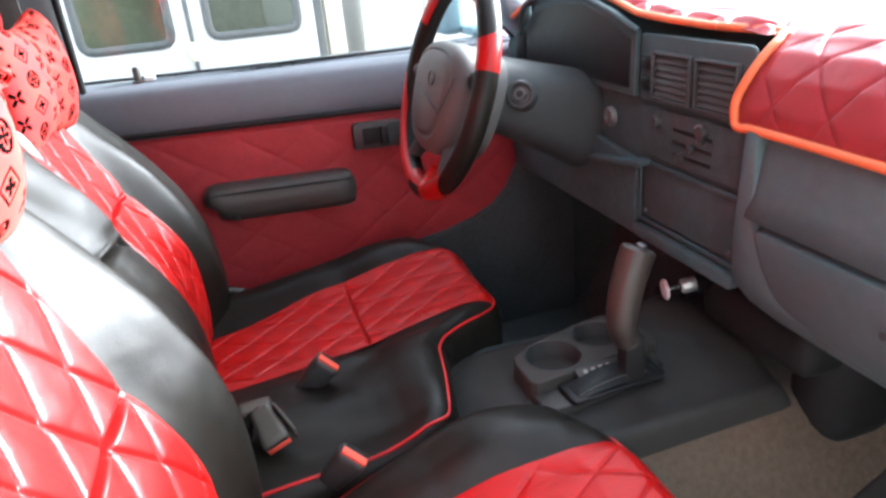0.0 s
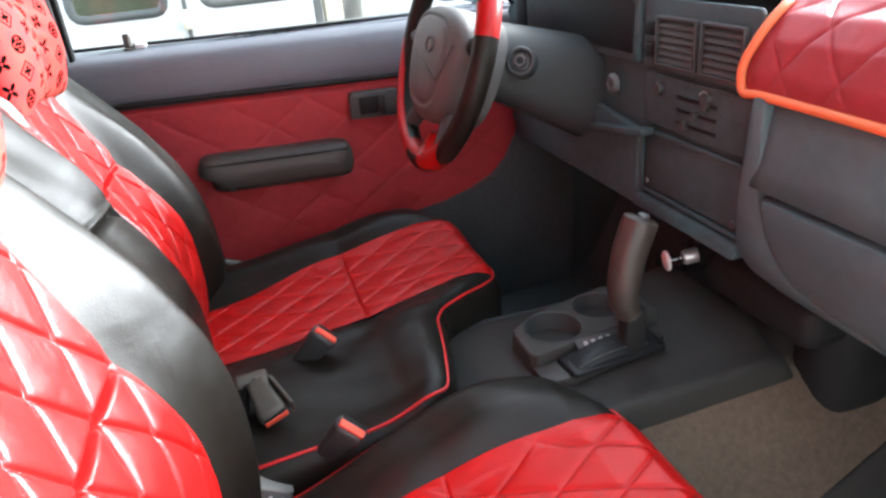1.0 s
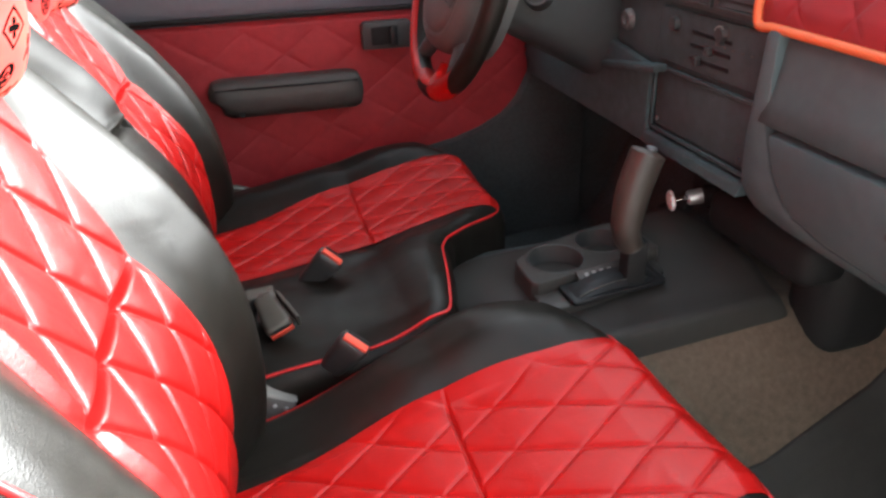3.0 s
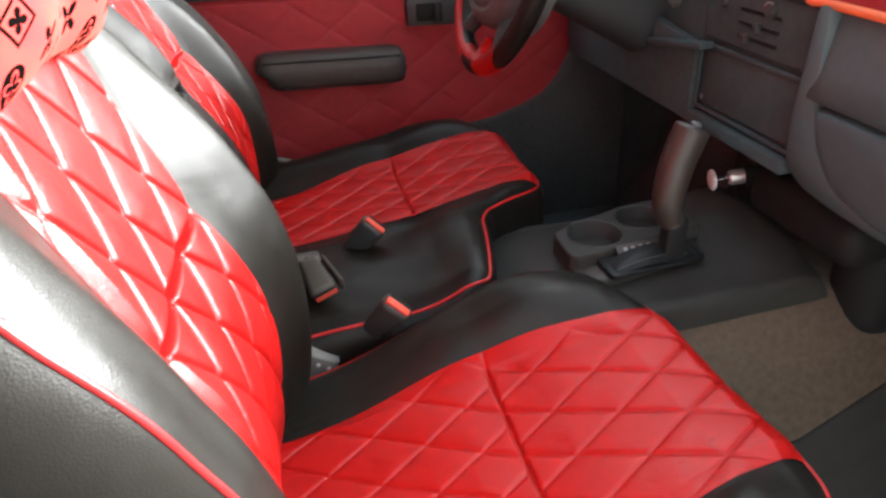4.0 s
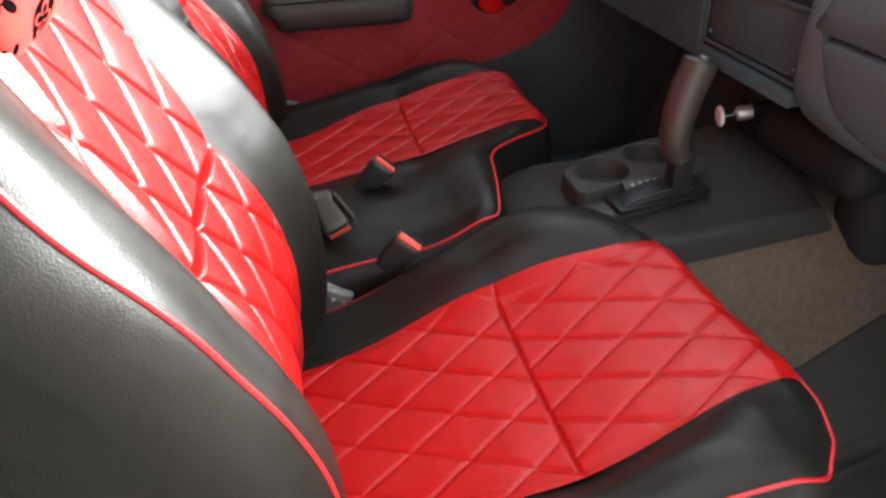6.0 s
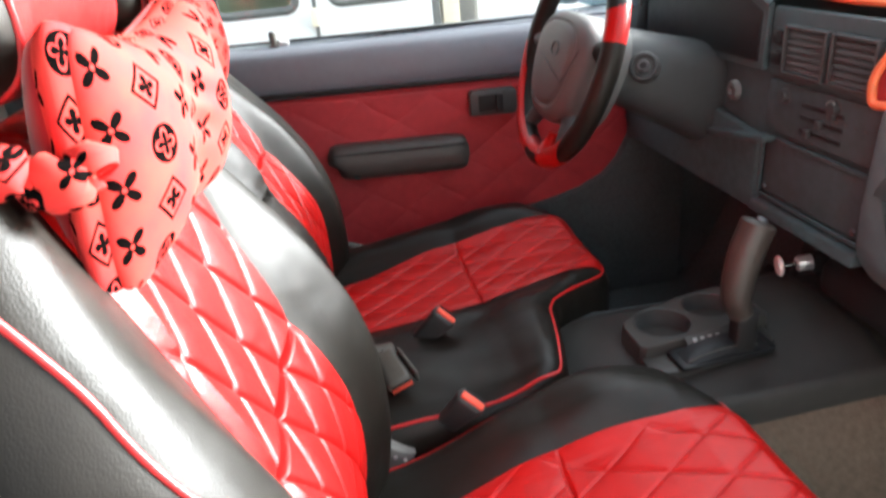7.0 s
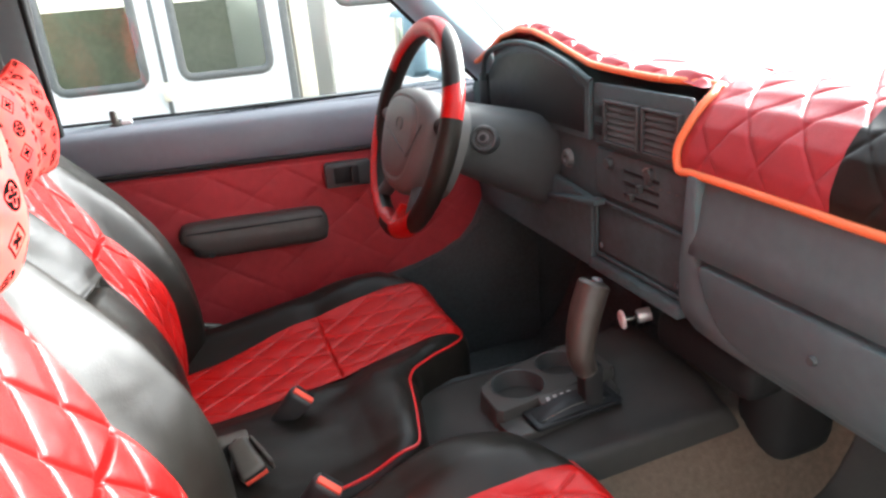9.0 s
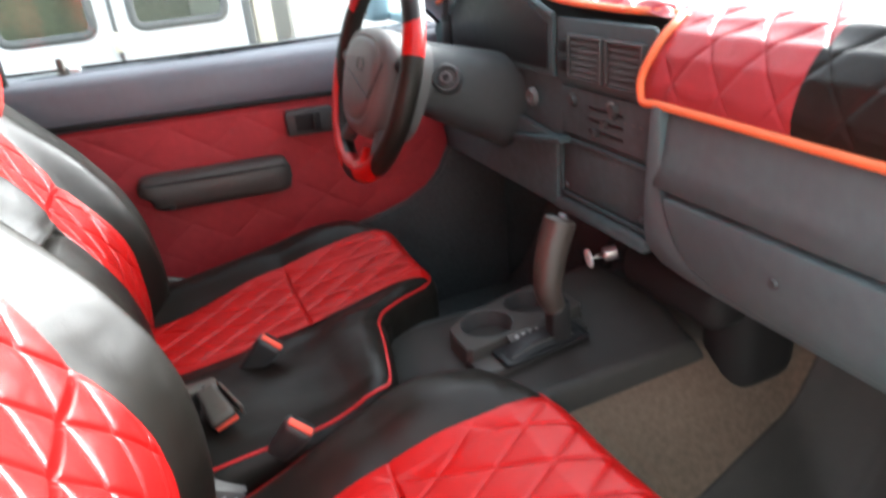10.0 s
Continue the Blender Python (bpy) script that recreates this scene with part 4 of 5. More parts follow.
def panel(name, outline, x, depth, mat, parent, label="", bevel=0.003):
    """A plate on the dash face: an outline in y and z, standing out from x towards the seats."""
    return prism(name, outline, 0, x - depth, x, mat, parent, label, bevel)


def tuck(ob, z0, z1, deep):
    """Curls the lower part of a dash plate under, away from the seats."""
    bm = bmesh.new()
    bm.from_mesh(ob.data)
    for z in np.linspace(z0, z1, 8):
        bmesh.ops.bisect_plane(bm, geom=bm.verts[:] + bm.edges[:] + bm.faces[:], plane_co=(0, 0, z), plane_no=(0, 0, 1))
    for v in bm.verts:
        f = min(1.0, max(0.0, (z0 - v.co.z) / (z0 - z1)))
        v.co.x += deep * f * f
    bm.to_mesh(ob.data)
    bm.free()


def rect(y0, z0, y1, z1, r=0.008):
    out = []
    for cy, cz, a0 in ((y1 - r, z1 - r, 0), (y0 + r, z1 - r, 90), (y0 + r, z0 + r, 180), (y1 - r, z0 + r, 270)):
        for a in (0, 45, 90):
            w = radians(a0 + a)
            out.append((cy + r * math.cos(w), cz + r * math.sin(w)))
    return out


def frame_of(name, y0, z0, y1, z1, t, x, depth, mat, parent, label=""):
    bm = bmesh.new()
    for c, sz in (((y0 + t / 2, (z0 + z1) / 2), (t, z1 - z0)), ((y1 - t / 2, (z0 + z1) / 2), (t, z1 - z0)), (((y0 + y1) / 2, z0 + t / 2), (y1 - y0 - 2 * t, t)), (((y0 + y1) / 2, z1 - t / 2), (y1 - y0 - 2 * t, t))):
        box(bm, x - depth / 2, c[0], c[1], depth, sz[0], sz[1], min(0.0025, t * 0.3))
    return part(name, bm, mat, parent, label)


# instrument cluster: recess with a curved hood, dark lens
ins = panel("instrument_panel", [(0.452, 1.205), (0.85, 1.205), (0.852, 1.285), (0.80, 1.325), (0.70, 1.346), (0.61, 1.348), (0.52, 1.330), (0.450, 1.30)], 0.712, 0.012, DASH, dash, "black instrument surround")
panel("lens", [(0.464, 1.217), (0.838, 1.217), (0.84, 1.280), (0.792, 1.315), (0.70, 1.334), (0.61, 1.336), (0.525, 1.318), (0.462, 1.290)], 0.701, 0.004, GLOSS, ins, "dark glossy instrument lens", bevel=0.001)
hoodline = smooth_line([(0.692, 0.862, 1.270), (0.682, 0.81, 1.326), (0.680, 0.70, 1.352), (0.680, 0.60, 1.352), (0.684, 0.51, 1.332), (0.698, 0.44, 1.302)], 50)
tube("hood_lip", hoodline, 0.0055, HAZEBLACK, ins, "black hood lip")

# switch blank left of the cluster
panel("side_switch", rect(0.862, 1.21, 0.905, 1.28, 0.005), 0.712, 0.012, GLOSS, dash)
# centre stack
stack = panel("centre_bezel", rect(0.205, 1.202, 0.446, 1.300, 0.008), 0.712, 0.006, DASH, dash, "grey vent bezel")
for y0, y1 in ((0.314, 0.404), (0.222, 0.306)):
    vent = frame_of("air_vent", y0, 1.210, y1, 1.278, 0.0045, 0.706, 0.010, CHARCOAL, stack, "grey air vent frame")
    boxed("vent_back", (0.7052, (y0 + y1) / 2, 1.244), (0.002, y1 - y0 - 0.01, 0.058), RUBBER, vent, bevel=0)
    for k in range(6):
        boxed("slat", (0.701, (y0 + y1) / 2, 1.2200 + 0.0095 * k), (0.010, y1 - y0 - 0.012, 0.0016), CHARCOAL, vent, bevel=0.0005, m=pose(0, 0, 0, 0, -62, 0))
for k in range(2):
    boxed("switch", (0.704, 0.424, 1.228 + 0.03 * k), (0.008, 0.024, 0.020), GLOSS, stack, "black rocker switch", bevel=0.003)
heat = panel("heater_panel", rect(0.205, 1.118, 0.440, 1.196, 0.006), 0.712, 0.005, HAZEBLACK, dash, "black heater control panel")
for y, z in ((0.397, 1.176), (0.291, 1.180)):
    lathe("knob", [(0, 0.008), (0.0085, 0.008), (0.0095, 0.006), (0.010, 0), (0.012, -0.001)], pose(0.706, y, z, 0, -90, 0), CHARCOAL, heat, "dark round knob")
for k in range(3):
    boxed("slider_slot", (0.7065, 0.315, 1.135 + 0.018 * k), (0.002, 0.085, 0.005), GLOSS, heat, bevel=0.0005)
    boxed("slider", (0.703, 0.335 - 0.022 * k, 1.135 + 0.018 * k), (0.010, 0.010, 0.012), CHARCOAL, heat, bevel=0.002)
for k in range(4):
    boxed("marking", (0.7066, 0.285 - 0.018 * k, 1.163), (0.0010, 0.005, 0.0016), BUCKGREY, heat, bevel=0)
tube("dial_ring", [(0.6995, 0.291 + 0.0105 * math.cos(w), 1.180 + 0.0105 * math.sin(w)) for w in np.linspace(0.4, 2.2, 10)], 0.0010, MARK, heat, "pale worn dial ring", seg=6)
radio = panel("radio_slot", rect(0.212, 1.016, 0.432, 1.104, 0.006), 0.712, 0.004, HAZEBLACK, dash, "empty dark radio slot with a gloss cover")
frame_of("radio_frame", 0.205, 1.008, 0.440, 1.111, 0.006, 0.709, 0.006, HAZEBLACK, radio, "black radio frame")
for k in range(2):
    lathe("screw", [(0, 0.003), (0.004, 0.003), (0.005, 0)], pose(0.708, 0.425 - 0.20 * k, 1.026, 0, -90, 0), STEEL, radio)
# lighter socket beside the column
lathe("lighter_bezel", [(0.0, 0.004), (0.006, 0.004), (0.0075, 0.009), (0.013, 0.009), (0.0165, 0.004), (0.017, 0)], pose(0.703, 0.520, 1.162, 0, -90, 0), HUB, dash, "grey round socket cap")
# lower driver knee panel and small shelf edge
panel("knee_panel", [(0.44, 0.98), (0.93, 0.98), (0.93, 1.155), (0.86, 1.165), (0.56, 1.12), (0.44, 1.105)], 0.715, 0.018, HAZEBLACK, dash, "black knee panel", bevel=0.008)
prism("shelf_lip", [(0.405, 1.105), (0.565, 1.078), (0.565, 1.090), (0.405, 1.116)], 0, 0.680, 0.705, HAZEBLACK, dash, bevel=0.003)
prism("lower_rail", [(0.690, 0.985), (0.715, 0.985), (0.715, 1.005), (0.695, 1.003)], 1, 0.20, 0.44, HAZEBLACK, dash, bevel=0.004)
# passenger side: padded grey panel and glove box
sec = [(0.715, 1.225), (0.698, 1.215), (0.690, 1.190), (0.682, 1.140), (0.674, 1.105), (0.682, 1.100), (0.715, 1.098)]
yy = np.linspace(0.182, -0.42, 40)
P = np.array([[(x + 0.03 * max(0.0, 1 - (0.182 - y) / 0.02) ** 2, y, z) for x, z in sec] for y in yy])
sheet("passenger_pad", P, DASHGREY, dash, "dark grey padded panel", flip=True)
gl_out = [(0.150, 1.098), (0.128, 1.05), (0.095, 1.012), (0.04, 0.994), (-0.06, 0.986), (-0.38, 0.984), (-0.38, 1.098)]
glove = panel("glove_box", gl_out, 0.712, 0.042, DASHGREY, dash, "dark grey glove box door", bevel=0.012)
cheek = panel("side_cheek", [(0.182, 1.21), (0.190, 1.08), (0.186, 1.01), (0.168, 0.982), (0.125, 0.968), (0.06, 0.962), (-0.40, 0.958), (-0.40, 0.979), (-0.06, 0.981), (0.045, 0.989), (0.100, 1.008), (0.134, 1.05), (0.156, 1.10), (0.16, 1.21)], 0.712, 0.034, DASHGREY, dash, "dark grey surround", bevel=0.008)
tuck(glove, 1.035, 0.958, 0.040)
tuck(cheek, 1.035, 0.958, 0.040)
lathe("glove_lock", [(0, 0.004), (0.005, 0.004), (0.006, 0.002), (0.0065, 0)], pose(0.670, -0.047, 1.053, 0, -90, 0), CHARCOAL, glove, "small grey lock button")
# heater box under the dash
bm = bmesh.new()
box(bm, 0.79, 0.22, 0.905, 0.09, 0.22, 0.07, 0.025, seg=4)
box(bm, 0.86, 0.150, 0.850, 0.14, 0.10, 0.22, 0.045, seg=5)
box(bm, 0.88, -0.10, 0.925, 0.14, 0.44, 0.10, 0.04, seg=4)
part("heater_box", bm, RUBBER, dash, "black heater housing")

# steering column
col = thing("steering_column", "grey-black plastic steering column shroud with ignition lock", "steering column", (0.62, 0.648, 1.17))
axis0, axis1 = Vector((0.498, 0.648, 1.222)), Vector((0.72, 0.648, 1.150))
sp = np.linspace(0, 1, 26)
P = np.zeros((26, 32, 3))
ca = (axis1 - axis0).normalized()
upv = Vector((0, 1, 0)).cross(ca).normalized()
if upv.z < 0:
    upv = -upv
for i, a in enumerate(sp):
    c = axis0.lerp(axis1, a)
    e = min(1.0, (a / 0.10)) ** 0.5
    for k in range(32):
        w = 2 * math.pi * k / 32
        cw, sw = math.cos(w), math.sin(w)
        hy = (0.086 - 0.006 * a) * (0.55 + 0.45 * e)
        hz = (0.056 + 0.014 * a + (0.034 * a if sw < 0 else 0.0)) * (0.6 + 0.4 * e)
        P[i, k] = c + Vector((0, 1, 0)) * hy * abs(cw) ** 0.65 * np.sign(cw) + upv * hz * abs(sw) ** 0.65 * np.sign(sw)
link_mesh("shroud", P.reshape(-1, 3), grid_faces(26, 32, False, True) + [tuple(reversed(range(32)))], CHARCOAL, col, "charcoal plastic shroud")
ign = pose(0.556, 0.552, 1.212, 0, 0, 0) @ Matrix.Rotation(radians(68), 4, "X") @ Matrix.Rotation(radians(-30), 4, "Y")
lathe("ignition_lock", [(0.0, 0.004), (0.015, 0.004), (0.018, 0.010), (0.021, 0.010), (0.024, 0.004), (0.025, -0.02)], ign, CHARCOAL, col, "black ignition lock")
lathe("key_barrel", [(0, 0.0165), (0.0085, 0.0165), (0.0095, 0.014), (0.0095, 0.002)], ign, STEEL, col, "grey key barrel")
lathe("key_slot", [(0, 0.0175), (0.005, 0.0175), (0.006, 0.016)], ign, RUBBER, col)
tube("indicator_stalk", smooth_line([(0.55, 0.73, 1.215), (0.545, 0.80, 1.225), (0.535, 0.855, 1.235)], 10), 0.007, RUBBER, col, "black stalk")

# ---- steering wheel ----
wheel = thing("steering_wheel", "steering wheel in a red and black leatherette cover", "steering wheel", (0.461, 0.648, 1.228))
WN = Vector((-0.95, -0.03, 0.31)).normalized()      # towards the driver
WUP = Vector((0.31, 0, 0.95)).normalized()
WC = Vector((0.457, 0.648, 1.228))
WR = 0.179


def wheel_pt(clock, r, out=0.0):
    """clock: hours as the driver reads them; his right is towards the passenger."""
    w = clock / 12 * 2 * math.pi
    return WC + r * (math.sin(w) * Vector((0, -1, 0)) + math.cos(w) * WUP) + out * WN


def rim_red(c, f):
    """Where the rim's cover is red. c: clock from -1.9 to 10.1; f: degrees round the tube, 0 away from the hub, 90 to the driver, 180 to the hub."""
    if c < 0.3:
        return f < 150 if c < -0.1 else True
    if c < 2.05 - 0.10 * (abs(f - 60) / 90) ** 2:
        return np.interp(c, [0.3, 0.6, 1.0, 1.5, 2.05], [-90, 0, 55, 100, 130]) < f < 240
    if c < 2.55:
        return True
    if c < 4.2:
        return False
    if c < 4.85:
        return 40 + 130 * (4.85 - c) / 0.65 < f < 235 or c > 4.85 - 0.25 * abs(f - 10) / 90
    if c < 6.5:
        return not (5.55 + 0.1 * abs(f - 20) / 60 < c < 6.3 and f < 108)
    if c < 9.0:
        return f < 140 - 40 * max(0, (c - 8.4) / 0.6)
    return False


NR, NS, RR = 480, 48, 0.0185
red_f, black_f = [], []
rimv = []
for i in range(NR):
    c_ = -1.9 + 12 * i / NR
    o = (wheel_pt(c_, WR) - WC).normalized()
    for k in range(NS):
        w = radians(-90 + 360 * k / NS)
        rimv.append(WC + (WR + RR * math.cos(w)) * o + RR * math.sin(w) * WN)
for i in range(NR):
    for k in range(NS):
        q = (i * NS + k, i * NS + (k + 1) % NS, ((i + 1) % NR) * NS + (k + 1) % NS, ((i + 1) % NR) * NS + k)
        (red_f if rim_red(-1.9 + 12 * (i + 0.5) / NR, -90 + 360 * (k + 0.5) / NS) else black_f).append(q)
for quads, mat_, lab in ((red_f, RED, "red leatherette rim cover"), (black_f, BLACK, "black leatherette rim cover")):
    used = sorted({v for q in quads for v in q})
    slot = {v: k for k, v in enumerate(used)}
    link_mesh("rim_cover", [rimv[v] for v in used], [[slot[v] for v in q] for q in quads], mat_, wheel, lab)
# hub pad
nr, na = 48, 64
P = np.zeros((nr, na, 3))
for i in range(nr):
    f = i / (nr - 1)
    for k in range(na):
        w = 2 * math.pi * k / na
        cy, cz = math.cos(w), math.sin(w)
        ex = 2.8
        rr = (abs(cy / 0.116) ** ex + abs(cz / (0.072 if cz > 0 else 0.116)) ** ex) ** (-1 / ex)
        rad = rr * math.sin(f * math.pi / 2) ** 0.9
        dome = 0.046 * math.cos(f * math.pi / 2) ** 0.6 - 0.024 - 0.0045 * math.exp(-(((f - 0.52) / 0.035) ** 2))
        P[i, k] = WC + rad * (cy * Vector((0, -1, 0)) * (1 - 0.12 * (cz < 0) * abs(cz)) + cz * WUP) + (dome + 0.012) * WN + Vector((0, 0.006, 0))
rim0 = P[-1] - np.array(WN) * 0.055
P = np.concatenate([P, rim0[None]])
link_mesh("hub_pad", P.reshape(-1, 3), grid_faces(nr + 1, na, False, True), HUB, wheel, "grey-brown airbag hub pad")
def hub_at(y, up, out):
    return WC + Vector((0, y, 0)) + up * WUP + out * WN


tube("emblem", [hub_at(-0.028 + 0.016 * math.cos(k / 20 * 2 * math.pi), 0.010 + 0.011 * math.sin(k / 20 * 2 * math.pi), 0.0345) for k in range(20)], 0.0012, CHARCOAL, wheel, "plain embossed oval", closed=True, seg=5)
tube("hub_crease", smooth_line([hub_at(0.040, -0.006, 0.0325), hub_at(0.002, -0.013, 0.0342), hub_at(-0.029, -0.022, 0.0340), hub_at(-0.066, -0.037, 0.0280)], 24), 0.0014, CHARCOAL, wheel, "moulded crease of the pad", seg=6)
tube("hub_crease", smooth_line([hub_at(-0.070, -0.040, 0.0268), hub_at(-0.084, -0.020, 0.0252), hub_at(-0.090, -0.007, 0.0243), hub_at(-0.098, 0.020, 0.0200)], 24), 0.0014, CHARCOAL, wheel, "moulded crease of the pad", seg=6)
for c_, mat_ in ((2.6, RED), (9.1, CHARCOAL), (4.9, BLACK), (7.1, CHARCOAL)):
    inner = {2.6: 2.6, 9.1: 9.1, 4.9: 4.7, 7.1: 7.3}[c_]
    pts = [wheel_pt(inner, 0.060, -0.020), wheel_pt((inner + c_) / 2, 0.115, -0.014), wheel_pt(c_, WR - 0.004, 0.0)]
    line = smooth_line(pts, 14)
    v, f = tube_verts(line, [0.019 - 0.006 * i / len(line) for i in range(len(line))], 12)
    link_mesh("spoke", v, f, CHARCOAL if mat_ is not RED else BLACK, wheel, "dark spoke")
# red wedge covers where the lower spokes meet the rim
for c_ in (5.6,):
    tube("spoke_cover", [wheel_pt(c_, WR - 0.004), wheel_pt(c_ - 0.1, WR - 0.045, -0.006)], [0.020, 0.010], RED, wheel, "red spoke cover", seg=12)
lathe("boss", [(0.045, -0.035), (0.052, -0.06), (0.050, -0.085)], Matrix.Translation(WC) @ WN.to_track_quat("Z", "Y").to_matrix().to_4x4(), CHARCOAL, wheel, "charcoal boss")

# ---- quilted dash mat ----
dmat = thing("dash_mat", "red quilted leatherette dash mat with a black centre and orange edging", "dash mat", (0.85, 0.28, 1.30))
EDGE_Y = [1.00, 0.93, 0.876, 0.80, 0.72, 0.66, 0.60, 0.53, 0.47, 0.40, 0.32, 0.26, 0.236]
EDGE_Z = [1.288, 1.300, 1.322, 1.356, 1.372, 1.370, 1.358, 1.340, 1.325, 1.318, 1.313, 1.312, 1.308]


def mat_top(x, y):
    """Height of the mat over the dash, behind its front edge."""
    front = np.interp(-y, [-v for v in EDGE_Y], EDGE_Z)
    hood = np.interp(y, [0.40, 0.55, 0.72, 0.86, 1.0], [0.0, 0.03, 0.055, 0.02, 0.0])
    return 1.306 + hood * (1 - 0.75 * sstep(0.72, 0.95, x)) - 0.02 * sstep(0.9, 1.05, x) + 0 * front


def mat_point(v, y, drop):
    """v: 0 at the lower front edge, 1 under the glass; drop: how far the front hangs down (0 or 1)."""
    xg = 0.775 + 0.255 * (1 - ((y - 0.275) / 0.70) ** 2)
    if drop:
        k = np.array([[0.690, 1.208], [0.692, 1.235], [0.701, 1.268], [0.720, 1.293], [0.752, 1.305], [0.86, 1.308]])
        d = np.r_[0, np.cumsum(np.hypot(*np.diff(k, axis=0).T))]
        s = v * (d[-1] + np.maximum(xg - 0.86, 0.001))
        x = np.where(s < d[-1], np.interp(s, d, k[:, 0]), 0.86 + (s - d[-1]))
        z = np.where(s < d[-1], np.interp(s, d, k[:, 1]), 1.308 - 0.12 * np.maximum(s - d[-1] - 0.08, 0))
        return x, z, s
    x0 = 0.715 + 0.022 * np.clip((0.45 - y) / 0.2, 0, 1)
    x = x0 + v * (xg - x0)
    front = np.interp(-y, [-w for w in EDGE_Y], EDGE_Z)
    back = mat_top(x, y)
    z = front + (back - front) * sstep(0, 0.10, x - x0)
    return x, z, x - x0


def mat_left(v):
    # the free edge beside the vents, drawn in under the rounded corner
    return np.interp(v, [0, 0.03, 0.09, 0.13, 0.17, 0.21, 0.25, 0.29, 0.33, 0.37], [0.205, 0.209, 0.206, 0.200, 0.196, 0.194, 0.195, 0.202, 0.215, 0.2265])


def mat_sheet(name, y0, y1, drop, mat_, label, nv=120, ny=200):
    V, Y = np.meshgrid(np.linspace(0, 1, nv), np.linspace(0, 1, ny), indexing="ij")
    left = mat_left(V) if drop and y0 > 0 else y0 + 0 * V
    Y = left + (y1 - left) * Y
    x, z, s = mat_point(V, Y, drop)
    pu = quilt(s, Y, 0.105, 0.080, 0.03, 0.236)
    edge = np.clip(np.minimum(V / 0.05, 1), 0, 1)
    if y0 > 0:
        edge = edge * np.clip(np.abs(left - Y) / 0.02, 0, 1)
    if not drop:
        edge = edge * np.clip((Y - y1) / 0.02, 0, 1)
    puff = ((0.0042 + 0.012 * sstep(0.28, 0.42, V)) if drop else 0.0155) * pu * edge
    gx, gz = np.gradient(x, axis=0), np.gradient(z, axis=0)
    h = np.hypot(gx, gz) + 1e-9
    P = np.stack([x - gz / h * puff, Y, z + gx / h * puff], -1)
    return sheet(name, P, mat_, dmat, label, flip=True)


mat_sheet("mat_panel", 0.212, -0.028, True, MATRED, "red quilted leatherette")
mat_sheet("mat_panel_black", -0.028, -0.44, True, BLACK, "black quilted leatherette")
mat_sheet("mat_panel_driver", 1.0, 0.2235, False, MATRED, "red quilted leatherette", 90, 340)
ed = []
for y in np.linspace(1.0, 0.290, 66):
    x, z, _ = mat_point(np.array(0.0), np.array(y), False)
    ed.append((float(x) - 0.003, y, float(z) + 0.002))
for v in (0.355, 0.32, 0.29, 0.25, 0.21, 0.17, 0.13, 0.09, 0.05):
    yl = float(mat_left(np.array(v)))
    x, z, _ = mat_point(np.array(v), np.array(yl), True)
    ed.append((float(x) - 0.005, yl + 0.002, float(z) + 0.003))
ed += [(0.687, 0.208, 1.213), (0.686, 0.200, 1.2075)]
ed += [(0.687, y, 1.207 + 0.002 * math.sin(9 * y)) for y in np.linspace(0.185, -0.44, 36)]
tube("edging", smooth_line(ed, 400), 0.0055, ORANGE, dmat, "orange edging", seg=10)

# ---- centre console and gear lever ----
cons = thing("centre_console", "taupe plastic gear console with two cup holders on the tunnel", "console", (0.55, 0.29, 0.80))
# tunnel cover
sec = [(0.150, 0.745), (0.152, 0.775), (0.1535, 0.800), (0.1545, 0.818), (0.1555, 0.829), (0.1575, 0.8345), (0.1615, 0.8385), (0.167, 0.8400), (0.173, 0.8390), (0.184, 0.8375), (0.225, 0.8390), (0.32, 0.842), (0.42, 0.838), (0.455, 0.82), (0.49, 0.76), (0.505, 0.70)]
xt = np.linspace(-0.25, 0.86, 70)
P = np.array([[(x, y + 0.02 * (x - 0.5) * (0 if y < 0.3 else -1), z + (0.055 * float(sstep(0.58, 0.95, x)) + 0.02 * (x - 0.55)) * float(sstep(0.15, 0.25, y)) - 0.10 * float(1 - sstep(0.15, 0.42, x)) - 0.12 * float(sstep(0.755, 0.83, x))) for y, z in sec] for x in xt])
sheet("tunnel_cover", P, TUNNEL, cons, "black moulded tunnel cover", flip=True)
# raised deck with real cup wells, a lower deck beside it for the gear gate
ZC = 0.868
plan = [(0.4335, 0.330), (0.438, 0.343), (0.450, 0.352), (0.50, 0.374), (0.56, 0.391), (0.61, 0.400), (0.638, 0.398), (0.650, 0.385), (0.652, 0.305),
        (0.645, 0.297), (0.59, 0.290), (0.54, 0.283), (0.50, 0.276), (0.46, 0.270), (0.442, 0.268), (0.4345, 0.275)]
bm = bmesh.new()
cups = ((0.492, 0.3255, 0.0415), (0.580, 0.352, 0.0375))
outer = [bm.verts.new((x, y, ZC)) for x, y in plan]
loop_e = [bm.edges.new((outer[i], outer[(i + 1) % len(outer)])) for i in range(len(outer))]
for cx, cy, cr in cups:
    rimv = [bm.verts.new((cx + cr * math.cos(k / 32 * 2 * math.pi), cy + cr * math.sin(k / 32 * 2 * math.pi), ZC)) for k in range(32)]
    loop_e += [bm.edges.new((rimv[k], rimv[(k + 1) % 32])) for k in range(32)]
bmesh.ops.triangle_fill(bm, use_beauty=True, use_dissolve=False, edges=loop_e)
mx, my = 0.54, 0.33
rings = [outer]
for grow, z in ((1.012, ZC - 0.0015), (1.022, ZC - 0.006), (1.05, 0.815)):
    rings.append([bm.verts.new((mx + (v.co.x - mx) * grow, my + (v.co.y - my) * grow, z)) for v in outer])
for a, b in zip(rings, rings[1:]):
    for i in range(len(outer)):
        j = (i + 1) % len(outer)
        bm.faces.new((a[i], b[i], b[j], a[j]))
